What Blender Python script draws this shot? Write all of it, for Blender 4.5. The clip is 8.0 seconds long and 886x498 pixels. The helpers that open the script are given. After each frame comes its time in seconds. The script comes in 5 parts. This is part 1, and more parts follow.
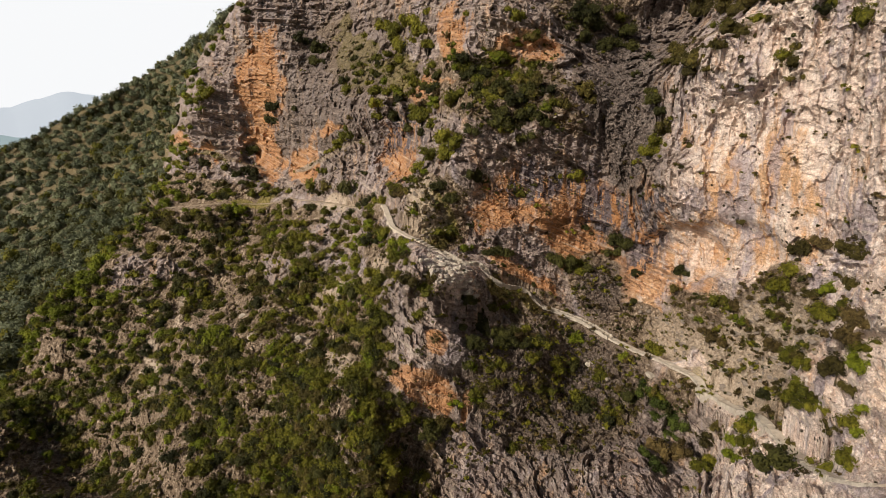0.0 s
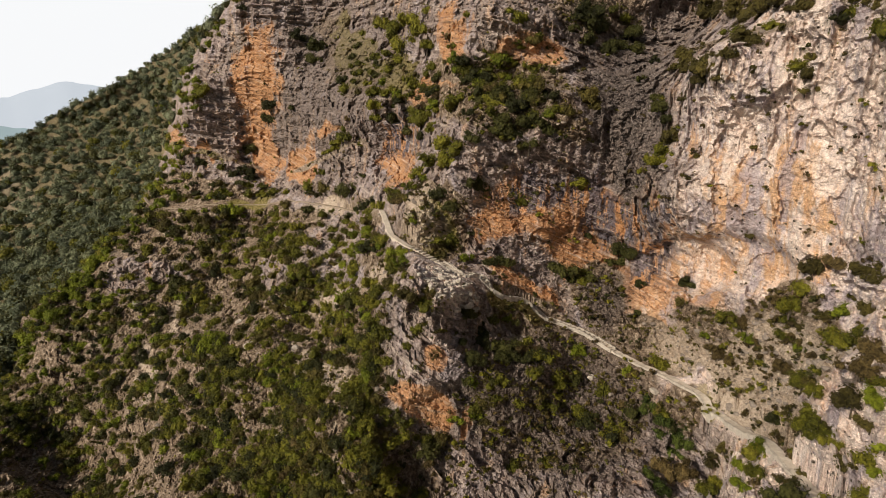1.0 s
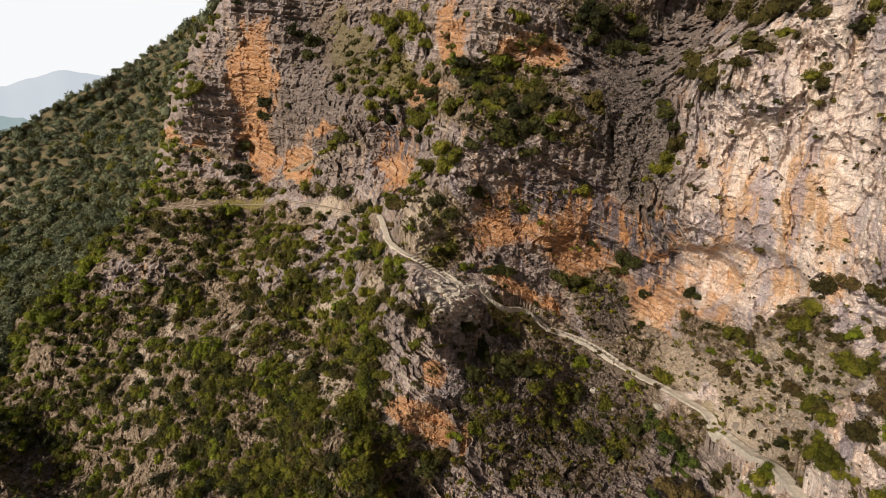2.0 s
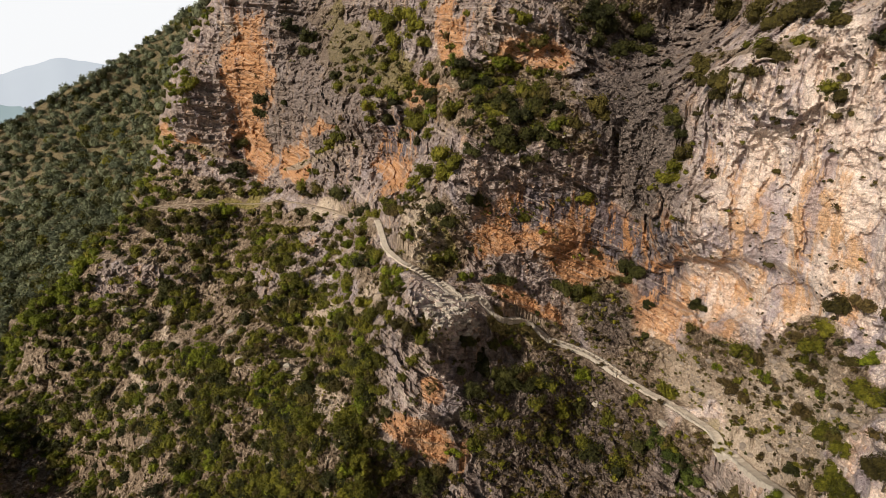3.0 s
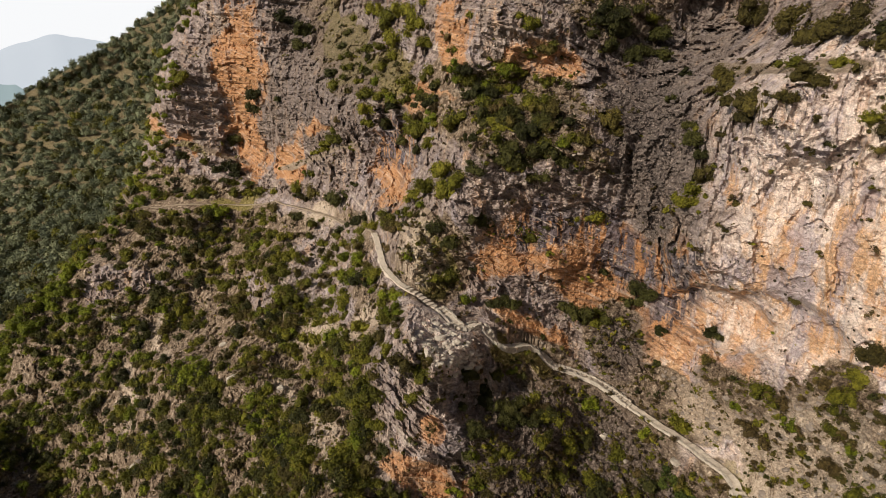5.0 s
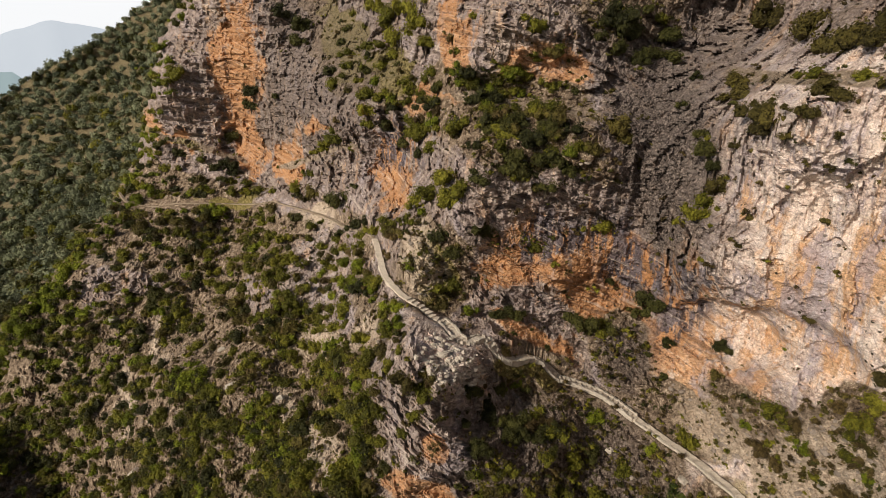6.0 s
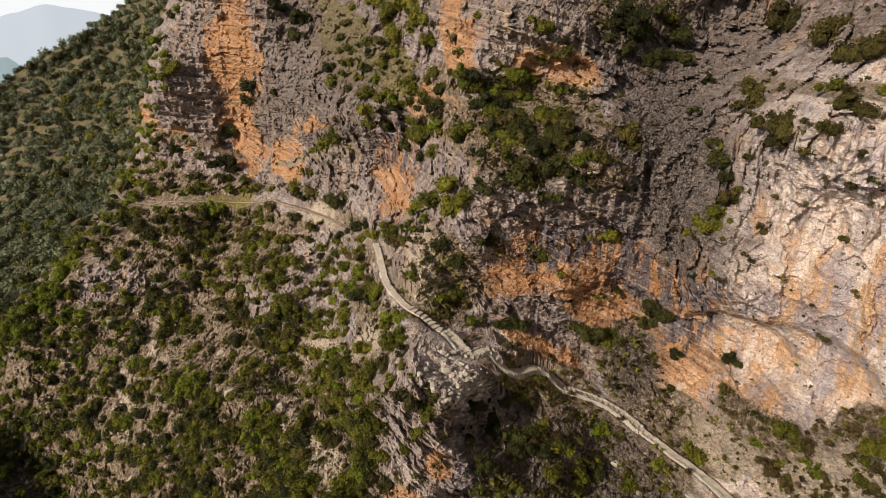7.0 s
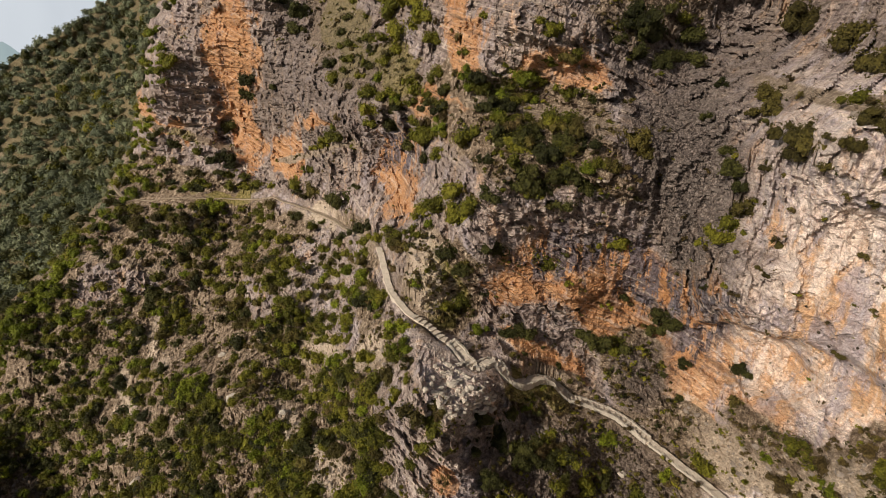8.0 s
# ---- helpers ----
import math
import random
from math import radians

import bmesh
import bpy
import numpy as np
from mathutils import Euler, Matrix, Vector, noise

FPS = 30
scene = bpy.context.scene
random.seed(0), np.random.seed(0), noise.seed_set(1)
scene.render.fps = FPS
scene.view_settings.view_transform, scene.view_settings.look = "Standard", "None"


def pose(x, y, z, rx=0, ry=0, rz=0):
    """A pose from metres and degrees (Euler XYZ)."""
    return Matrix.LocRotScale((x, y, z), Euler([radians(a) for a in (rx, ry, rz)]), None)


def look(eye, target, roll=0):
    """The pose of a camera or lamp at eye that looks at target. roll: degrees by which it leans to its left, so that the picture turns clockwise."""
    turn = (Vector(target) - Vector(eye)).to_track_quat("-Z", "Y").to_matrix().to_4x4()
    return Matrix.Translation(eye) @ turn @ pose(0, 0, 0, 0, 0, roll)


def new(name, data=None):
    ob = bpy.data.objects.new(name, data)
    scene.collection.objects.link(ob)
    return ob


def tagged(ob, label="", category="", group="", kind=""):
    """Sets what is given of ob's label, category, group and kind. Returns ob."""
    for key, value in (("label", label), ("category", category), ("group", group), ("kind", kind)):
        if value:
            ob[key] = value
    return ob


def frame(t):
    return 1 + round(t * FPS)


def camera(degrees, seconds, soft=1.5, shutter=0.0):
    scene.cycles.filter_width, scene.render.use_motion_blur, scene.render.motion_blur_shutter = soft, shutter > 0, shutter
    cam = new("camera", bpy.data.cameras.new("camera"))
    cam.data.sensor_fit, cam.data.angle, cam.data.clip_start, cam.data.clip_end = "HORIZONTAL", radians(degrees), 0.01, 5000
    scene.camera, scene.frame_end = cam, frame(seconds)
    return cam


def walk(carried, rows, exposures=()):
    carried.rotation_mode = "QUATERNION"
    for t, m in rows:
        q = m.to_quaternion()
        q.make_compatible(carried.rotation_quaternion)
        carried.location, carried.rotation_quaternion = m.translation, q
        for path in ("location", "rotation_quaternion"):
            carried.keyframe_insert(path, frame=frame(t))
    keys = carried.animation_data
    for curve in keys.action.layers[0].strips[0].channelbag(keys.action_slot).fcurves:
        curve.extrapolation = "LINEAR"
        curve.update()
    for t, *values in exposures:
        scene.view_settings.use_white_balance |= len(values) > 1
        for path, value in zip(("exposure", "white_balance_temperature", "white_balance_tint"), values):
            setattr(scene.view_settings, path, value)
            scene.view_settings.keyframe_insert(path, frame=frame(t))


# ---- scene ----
cam = camera(80.4, 8.0, 0.35)
METRES, EYE, TILT, LEAN, TURN = 30.0, 60.0, -11.0, 0.0, 0.0
ROWS = [
    (0.0, 0.0, 0.0, 0.0, 0.0, -0.0, 0.0),
    (0.5, 0.0021, 0.0348, 0.0529, 0.01, -0.51, 0.0),
    (1.0, 0.0041, 0.0703, 0.1038, 0.03, -1.03, -0.04),
    (1.5, 0.0062, 0.1072, 0.154, 0.04, -1.58, -0.06),
    (3.0, 0.0156, 0.2266, 0.304, 0.05, -3.38, -0.11),
    (3.5, 0.0176, 0.2691, 0.3551, 0.06, -3.96, -0.13),
    (4.0, 0.019, 0.3109, 0.4054, 0.06, -4.53, -0.13),
    (4.5, 0.0171, 0.3547, 0.4537, 0.09, -5.09, -0.16),
    (6.0, 0.0014, 0.4738, 0.5991, 0.11, -6.98, -0.19),
    (6.5, -0.0068, 0.5114, 0.6455, 0.1, -7.73, -0.21),
    (7.0, -0.0159, 0.5471, 0.6922, 0.08, -8.42, -0.26),
    (7.5, -0.0267, 0.5807, 0.7386, 0.08, -9.19, -0.26),
    (8.0, -0.0393, 0.6128, 0.7833, 0.07, -9.97, -0.28),
]
walk(cam, [(t, pose(0, 0, EYE, TILT, LEAN, TURN) @ pose(METRES * x, METRES * y, METRES * z, 90 + pitch, roll, yaw)) for t, x, y, z, yaw, pitch, roll in ROWS],
     exposures=[(0.0, -0.26), (8.0, -0.25)])

# ---- light: hazy afternoon sun from the open end of the gorge, to the west ----
SUN_FROM = Vector((-0.66, -0.56, 0.48)).normalized()
sun_data = bpy.data.lights.new("sun", "SUN")
sun_data.energy, sun_data.angle, sun_data.color = 5.0, radians(4.0), (1.0, 0.86, 0.70)
sun = new("sun", sun_data)
sun.matrix_world = look(SUN_FROM * 400, (0, 0, 0))
world = bpy.data.worlds.new("sky")
scene.world = world
world.use_nodes = True
wn = world.node_tree.nodes
sky = wn.new("ShaderNodeTexSky")
sky.sky_type, sky.sun_disc = "NISHITA", False
sky.sun_elevation = math.asin(SUN_FROM.z)
sky.sun_rotation = math.atan2(SUN_FROM.x, SUN_FROM.y)
sky.air_density, sky.dust_density, sky.ozone_density = 1.0, 4.0, 1.0
wn["Background"].inputs["Strength"].default_value = 0.05
# a bright veil of haze lies round the whole horizon
tc = wn.new("ShaderNodeTexCoord")
split = wn.new("ShaderNodeSeparateXYZ")
world.node_tree.links.new(tc.outputs["Generated"], split.inputs[0])
band = wn.new("ShaderNodeMapRange")
band.interpolation_type = "SMOOTHSTEP"
for i, v in enumerate((0.23, 0.30, 1.0, 0.0)):
    band.inputs[1 + i].default_value = v
world.node_tree.links.new(split.outputs[2], band.inputs[0])
veil = wn.new("ShaderNodeMix")
veil.data_type = "RGBA"
veil.inputs[7].default_value = (22.5, 22.7, 23.0, 1)
world.node_tree.links.new(band.outputs[0], veil.inputs[0])
world.node_tree.links.new(sky.outputs[0], veil.inputs[6])
world.node_tree.links.new(veil.outputs[2], wn["Background"].inputs[0])


# ---- materials ----
class Nodes:
    """Short writing for node materials."""

    def __init__(self, name):
        self.mat = bpy.data.materials.new(name)
        self.mat.use_nodes = True
        self.tree = self.mat.node_tree
        self.bsdf = self.tree.nodes["Principled BSDF"]
        self.out = self.tree.nodes["Material Output"]

    def add(self, kind, **sets):
        n = self.tree.nodes.new(kind)
        for key, value in sets.items():
            n.inputs[key].default_value = value
        return n

    def link(self, a, b):
        self.tree.links.new(a, b)

    def place(self, scale=(1, 1, 1), turn=(0, 0, 0)):
        first = self.add("ShaderNodeMapping", Rotation=[radians(q) for q in turn])
        m = self.add("ShaderNodeMapping", Scale=scale)
        self.link(first.outputs[0], m.inputs[0])
        self.link(self.add("ShaderNodeNewGeometry").outputs["Position"], first.inputs[0])
        return m.outputs[0]

    def grain(self, at, scale, detail=6.0, rough=0.6, warp=0.0):
        n = self.add("ShaderNodeTexNoise", Scale=scale, Detail=detail, Roughness=rough, Distortion=warp)
        self.link(at, n.inputs["Vector"])
        return n.outputs[0]

    def cells(self, at, scale, feature="DISTANCE_TO_EDGE"):
        n = self.add("ShaderNodeTexVoronoi", Scale=scale)
        n.feature = feature
        self.link(at, n.inputs["Vector"])
        return n.outputs["Distance" if feature != "COLOR" else "Color"]

    def ramp(self, value, *stops):
        n = self.add("ShaderNodeValToRGB")
        el = n.color_ramp.elements
        while len(el) < len(stops):
            el.new(0.5)
        for e, (p, c) in zip(el, stops):
            e.position, e.color = p, (*c, 1) if len(c) == 3 else c
        self.link(value, n.inputs[0])
        return n.outputs[0]

    def level(self, value, lo, hi, a=0.0, b=1.0):
        n = self.add("ShaderNodeMapRange")
        for i, v in enumerate((lo, hi, a, b)):
            n.inputs[1 + i].default_value = v
        self.link(value, n.inputs[0])
        return n.outputs[0]

    def math(self, how, a, b):
        n = self.add("ShaderNodeMath")
        n.operation = how
        for i, v in enumerate((a, b)):
            if isinstance(v, (int, float)):
                n.inputs[i].default_value = v
            else:
                self.link(v, n.inputs[i])
        return n.outputs[0]

    def mix(self, fac, a, b, how="MIX"):
        n = self.tree.nodes.new("ShaderNodeMix")
        n.data_type, n.blend_type = "RGBA", how
        for s, v in ((n.inputs[0], fac), (n.inputs[6], a), (n.inputs[7], b)):
            if isinstance(v, (int, float)):
                s.default_value = v
            elif isinstance(v, tuple):
                s.default_value = (*v, 1)
            else:
                self.link(v, s)
        return n.outputs[2]

    def finish(self, colour, rough, height=None, depth=0.1, strength=1.0, gloss=0.3):
        if isinstance(colour, tuple):
            self.bsdf.inputs["Base Color"].default_value = (*colour, 1)
        else:
            self.link(colour, self.bsdf.inputs["Base Color"])
        if isinstance(rough, float):
            self.bsdf.inputs["Roughness"].default_value = rough
        else:
            self.link(rough, self.bsdf.inputs["Roughness"])
        self.bsdf.inputs["Specular IOR Level"].default_value = gloss
        if height is not None:
            b = self.add("ShaderNodeBump", Strength=strength, Distance=depth)
            self.link(height, b.inputs["Height"])
            self.link(b.outputs[0], self.bsdf.inputs["Normal"])
        return self.mat


def ground_material():
    """Grey limestone, ochre where it has spalled, brown soil and dry grass on the gentler ground."""
    n = Nodes("limestone_and_soil")
    p = n.place()
    bed = n.place((0.35, 0.35, 2.2), (0, -23, 0))
    drip = n.place((1.0, 1.0, 0.13))
    att = n.add("ShaderNodeAttribute")
    att.attribute_name = "cover"
    sep = n.add("ShaderNodeSeparateColor")
    n.link(att.outputs["Color"], sep.inputs[0])
    att2 = n.add("ShaderNodeAttribute")
    att2.attribute_name = "tone"
    sep2 = n.add("ShaderNodeSeparateColor")
    n.link(att2.outputs["Color"], sep2.inputs[0])
    big, mid, fine = n.grain(p, 0.11, 6), n.grain(p, 0.6, 12, 0.78), n.grain(p, 2.6, 8, 0.8)
    beds = n.grain(bed, 0.9, 10, 0.78)
    drips = n.grain(drip, 0.8, 6, 0.6)
    cracks = n.cells(n.place((0.8, 0.8, 1.6), (0, -23, 0)), 1.1)
    grey = n.ramp(mid, (0.35, (0.075, 0.058, 0.054)), (0.44, (0.235, 0.190, 0.182)), (0.53, (0.43, 0.36, 0.335)), (0.64, (0.76, 0.66, 0.60)))
    grey = n.mix(n.level(big, 0.42, 0.62), grey, n.ramp(fine, (0.38, (0.12, 0.094, 0.080)), (0.62, (0.48, 0.395, 0.335))))
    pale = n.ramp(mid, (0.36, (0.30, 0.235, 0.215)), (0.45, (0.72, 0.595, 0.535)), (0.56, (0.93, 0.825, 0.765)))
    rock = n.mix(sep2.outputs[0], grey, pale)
    facet = n.add("ShaderNodeTexVoronoi", Scale=1.0)
    n.link(n.mix(0.12, n.place((0.9, 0.9, 1.7), (0, -23, 0)), n.add("ShaderNodeTexNoise", Scale=0.8).outputs["Color"], "ADD"), facet.inputs["Vector"])
    shard = n.add("ShaderNodeSeparateColor")
    n.link(facet.outputs["Color"], shard.inputs[0])
    small = n.add("ShaderNodeTexVoronoi", Scale=3.1)
    n.link(n.place((0.8, 0.8, 1.5), (10, -25, 0)), small.inputs["Vector"])
    chip = n.add("ShaderNodeSeparateColor")
    n.link(small.outputs["Color"], chip.inputs[0])
    keep = n.level(sep2.outputs[0], 0.0, 1.0, 1.0, 0.28)
    rock = n.mix(n.math("MULTIPLY", keep, n.level(shard.outputs[0], 0.0, 1.0, 0.0, 0.34)), rock, (0.19, 0.16, 0.16))
    wash = n.grain(n.place((1.0, 1.0, 0.10)), 0.42, 8, 0.7)
    rock = n.mix(n.level(wash, 0.54, 0.62, 0.0, 0.6), rock, (0.46, 0.425, 0.475))
    rock = n.mix(n.level(wash, 0.44, 0.36, 0.0, 0.6), rock, (0.72, 0.48, 0.30))
    rock = n.mix(n.math("MULTIPLY", keep, n.level(drips, 0.60, 0.74, 0.0, 0.6)), rock, (0.15, 0.135, 0.155))
    ochre = n.ramp(beds, (0.32, (0.19, 0.085, 0.045)), (0.44, (0.46, 0.235, 0.115)), (0.55, (0.64, 0.38, 0.205)), (0.68, (0.78, 0.59, 0.42)))
    ochre = n.mix(n.level(fine, 0.45, 0.62, 0.0, 0.55), ochre, (0.50, 0.35, 0.25))
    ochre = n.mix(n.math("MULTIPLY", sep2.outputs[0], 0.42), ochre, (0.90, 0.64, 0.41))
    ochre = n.mix(n.level(sep2.outputs[0], 0.5, 0.0, 0.0, 0.45), ochre, (0.52, 0.255, 0.095))
    patchy = n.grain(n.place((1.0, 1.0, 0.45)), 0.26, 9, 0.68)
    runs = n.grain(n.place((1.0, 1.0, 0.16)), 0.75, 9, 0.72)
    where = n.math("ADD", n.math("ADD", n.math("MULTIPLY", n.math("SUBTRACT", patchy, 0.5), 2.6), n.math("MULTIPLY", n.math("SUBTRACT", runs, 0.5), 2.4)), n.math("MULTIPLY", n.math("SUBTRACT", mid, 0.5), 0.7))
    rock = n.mix(n.level(n.math("ADD", n.math("MULTIPLY", sep.outputs[0], n.level(sep2.outputs[0], 0.0, 1.0, 1.08, 0.62)), where), 0.46, 0.80), rock, ochre)
    # lilac-grey and white crusts on the open wall; grey-blue and rusty washes run down the overhangs
    crust = n.grain(n.place((1.0, 1.0, 0.30)), 0.24, 10, 0.70)
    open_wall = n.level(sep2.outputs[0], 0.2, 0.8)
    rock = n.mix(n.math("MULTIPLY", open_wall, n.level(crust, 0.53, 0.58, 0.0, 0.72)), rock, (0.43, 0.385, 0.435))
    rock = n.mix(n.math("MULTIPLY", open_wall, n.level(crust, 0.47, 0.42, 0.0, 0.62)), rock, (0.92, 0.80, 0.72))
    streak = n.grain(n.place((1.0, 1.0, 0.045)), 0.6, 3, 0.55)
    rock = n.mix(n.math("MULTIPLY", sep2.outputs[1], n.level(streak, 0.51, 0.55, 0.0, 0.9)), rock, (0.15, 0.145, 0.185))
    rock = n.mix(n.math("MULTIPLY", sep2.outputs[1], n.level(streak, 0.46, 0.41, 0.0, 0.75)), rock, (0.55, 0.27, 0.10))
    stain = n.math("MULTIPLY", sep2.outputs[1], n.level(n.grain(drip, 1.5, 5, 0.6), 0.50, 0.60))
    rock = n.mix(stain, rock, (0.075, 0.06, 0.07))
    rock = n.mix(n.level(wash, 0.55, 0.64, 0.0, 0.3), rock, (0.45, 0.40, 0.41))
    joint = n.cells(n.mix(0.25, n.place((0.22, 0.22, 0.75), (0, -23, 0)), n.add("ShaderNodeTexNoise", Scale=0.5, Detail=6).outputs["Color"], "ADD"), 0.8)
    rock = n.mix(n.level(joint, 0.016, 0.003, 0.0, 0.35), rock, (0.05, 0.038, 0.032))
    rock = n.mix(n.math("MULTIPLY", keep, n.level(chip.outputs[0], 0.0, 1.0, 0.0, 0.30)), rock, (0.13, 0.10, 0.09))
    strata = n.grain(n.place((0.10, 0.10, 2.4), (0, -23, 0)), 0.8, 7, 0.7)
    rock = n.mix(n.math("MULTIPLY", keep, n.level(strata, 0.47, 0.38, 0.0, 0.6)), rock, (0.12, 0.088, 0.07))
    rock = n.mix(n.level(strata, 0.55, 0.66, 0.0, 0.5), rock, (0.72, 0.64, 0.55))
    # small dark plants and pockets in the joints; the pockets' shade is painted on
    spots = n.cells(p, 0.9, "F1")
    rock = n.mix(n.math("MULTIPLY", n.level(spots, 0.20, 0.12), n.level(big, 0.40, 0.55)), rock, (0.055, 0.045, 0.03))
    soil = n.ramp(n.grain(p, 1.2, 12, 0.8), (0.36, (0.046, 0.033, 0.022)), (0.45, (0.130, 0.095, 0.066)), (0.54, (0.27, 0.212, 0.155)), (0.63, (0.60, 0.51, 0.41)))
    grass = n.ramp(n.grain(p, 1.8, 12, 0.8), (0.34, (0.06, 0.055, 0.018)), (0.48, (0.17, 0.145, 0.05)), (0.58, (0.31, 0.26, 0.11)), (0.7, (0.5, 0.43, 0.27)))
    soil = n.mix(n.level(n.math("ADD", sep.outputs[2], n.math("MULTIPLY", n.math("SUBTRACT", mid, 0.5), 0.8)), 0.35, 0.65), soil, grass)
    # earth also carries shade put into the colour of gully and lower face
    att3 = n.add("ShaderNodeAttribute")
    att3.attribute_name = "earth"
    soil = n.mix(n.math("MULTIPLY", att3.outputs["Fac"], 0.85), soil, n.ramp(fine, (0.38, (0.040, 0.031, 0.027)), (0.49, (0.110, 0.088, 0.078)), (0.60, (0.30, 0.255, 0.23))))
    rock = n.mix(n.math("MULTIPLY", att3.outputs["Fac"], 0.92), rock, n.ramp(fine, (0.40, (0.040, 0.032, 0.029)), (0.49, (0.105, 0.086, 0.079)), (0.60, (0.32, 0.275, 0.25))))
    soil = n.mix(n.math("MULTIPLY", sep2.outputs[2], n.level(fine, 0.3, 0.6, 0.2, 1.0)), soil, (0.56, 0.475, 0.385))
    col = n.mix(n.level(n.math("ADD", sep.outputs[1], n.math("MULTIPLY", n.math("SUBTRACT", mid, 0.5), 0.7)), 0.35, 0.6), rock, soil)
    speck = n.grain(p, 6.5, 5, 0.8)
    col = n.mix(1.0, col, n.ramp(speck, (0.38, (0.66, 0.64, 0.62)), (0.5, (0.97, 0.97, 0.97)), (0.60, (1.25, 1.25, 1.25))), "MULTIPLY")
    rel = n.math("ADD", n.math("ADD", n.math("MULTIPLY", beds, 0.6), n.math("ADD", n.math("MULTIPLY", shard.outputs[1], 0.25), n.math("MULTIPLY", chip.outputs[1], 0.16))), n.math("ADD", n.math("MULTIPLY", fine, 0.8), n.math("MULTIPLY", n.level(cracks, 0.0, 0.10), 0.22)))
    return n.finish(col, 0.92, rel, 0.24, 1.0, 0.2)


def leaf_material(name, low, mid, high, shine_through):
    """Foliage: every shrub has its own tint, every spray a shade of it."""
    n = Nodes(name)
    ran = n.add("ShaderNodeNewGeometry").outputs["Random Per Island"]
    att = n.add("ShaderNodeAttribute")
    att.attribute_name = "tint"
    info = n.add("ShaderNodeObjectInfo").outputs["Random"]
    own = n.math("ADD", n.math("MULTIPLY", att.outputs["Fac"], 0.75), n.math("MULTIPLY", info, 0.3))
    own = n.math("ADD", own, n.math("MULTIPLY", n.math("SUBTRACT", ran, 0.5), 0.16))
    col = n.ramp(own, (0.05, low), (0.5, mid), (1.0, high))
    p = n.place()
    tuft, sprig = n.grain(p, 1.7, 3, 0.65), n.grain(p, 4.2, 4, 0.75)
    # hollows between tufts darker, sprig tips lighter: shading put into the colour
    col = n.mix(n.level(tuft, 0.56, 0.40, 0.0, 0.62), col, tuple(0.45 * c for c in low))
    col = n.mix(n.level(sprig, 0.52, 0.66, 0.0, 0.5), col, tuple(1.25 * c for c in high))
    n.finish(col, 0.6, n.math("ADD", tuft, n.math("MULTIPLY", sprig, 0.5)), 0.7, 1.0, 0.25)
    tr = n.add("ShaderNodeBsdfTranslucent")
    n.link(n.mix(0.5, col, shine_through), tr.inputs[0])
    mx = n.add("ShaderNodeMixShader", Fac=0.15)
    n.link(n.bsdf.outputs[0], mx.inputs[1])
    n.link(tr.outputs[0], mx.inputs[2])
    n.link(mx.outputs[0], n.out.inputs[0])
    return n.mat


def plain_rock(name, dark, light, scale):
    n = Nodes(name)
    p = n.place()
    a, b = n.grain(p, scale, 7, 0.7), n.grain(p, scale * 6, 5, 0.7)
    ran = n.add("ShaderNodeNewGeometry").outputs["Random Per Island"]
    col = n.mix(n.level(ran, 0, 1, 0.0, 0.5), n.ramp(a, (0.3, dark), (0.7, light)), tuple(c * 0.62 for c in light))
    return n.finish(col, 0.9, b, 0.12, 0.8, 0.2)


GROUND = ground_material()
LEAVES = {
    "dark": leaf_material("holm_oak_leaves", (0.026, 0.030, 0.009), (0.062, 0.066, 0.016), (0.125, 0.125, 0.029), (0.12, 0.14, 0.02)),
    "olive": leaf_material("phillyrea_leaves", (0.078, 0.084, 0.010), (0.182, 0.184, 0.019), (0.315, 0.298, 0.035), (0.24, 0.22, 0.03)),
    "drab": leaf_material("dusty_kermes_oak_leaves", (0.044, 0.038, 0.012), (0.105, 0.090, 0.022), (0.19, 0.158, 0.038), (0.16, 0.13, 0.03)),
    "bright": leaf_material("fresh_spring_leaves", (0.105, 0.130, 0.010), (0.205, 0.250, 0.017), (0.33, 0.375, 0.032), (0.28, 0.36, 0.04)),
    "green": leaf_material("fig_and_ivy_leaves", (0.032, 0.050, 0.010), (0.075, 0.105, 0.019), (0.135, 0.175, 0.032), (0.15, 0.22, 0.03)),
    # haze over the far hill is put into this paler, bluer green
    "forest": leaf_material("hazed_oak_leaves", (0.105, 0.130, 0.082), (0.225, 0.260, 0.155), (0.370, 0.400, 0.225), (0.16, 0.19, 0.08)),
    "rust": leaf_material("half_bare_scrub_twigs", (0.055, 0.040, 0.016), (0.125, 0.092, 0.032), (0.23, 0.17, 0.065), (0.22, 0.15, 0.04)),
}
BARK = plain_rock("bark", (0.05, 0.04, 0.03), (0.16, 0.13, 0.10), 4.0)
PAVING = plain_rock("trail_paving", (0.46, 0.405, 0.335), (0.78, 0.71, 0.61), 1.2)
PATH_DIRT = plain_rock("trodden_earth", (0.20, 0.16, 0.115), (0.42, 0.35, 0.265), 0.5)
MASONRY = plain_rock("dry_stone", (0.34, 0.31, 0.265), (0.70, 0.645, 0.565), 1.8)
# darker copy of the loose limestone: the gully's shade put into its colour
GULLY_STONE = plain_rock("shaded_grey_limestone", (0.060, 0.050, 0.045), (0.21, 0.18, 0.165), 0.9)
BOULDER = plain_rock("loose_limestone", (0.15, 0.125, 0.11), (0.36, 0.315, 0.27), 0.9)


# aerial haze is put into the base colour and an even emission
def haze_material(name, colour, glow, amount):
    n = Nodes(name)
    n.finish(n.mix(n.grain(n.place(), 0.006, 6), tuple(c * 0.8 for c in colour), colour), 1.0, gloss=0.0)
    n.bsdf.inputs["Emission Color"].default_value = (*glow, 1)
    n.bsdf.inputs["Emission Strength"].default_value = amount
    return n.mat


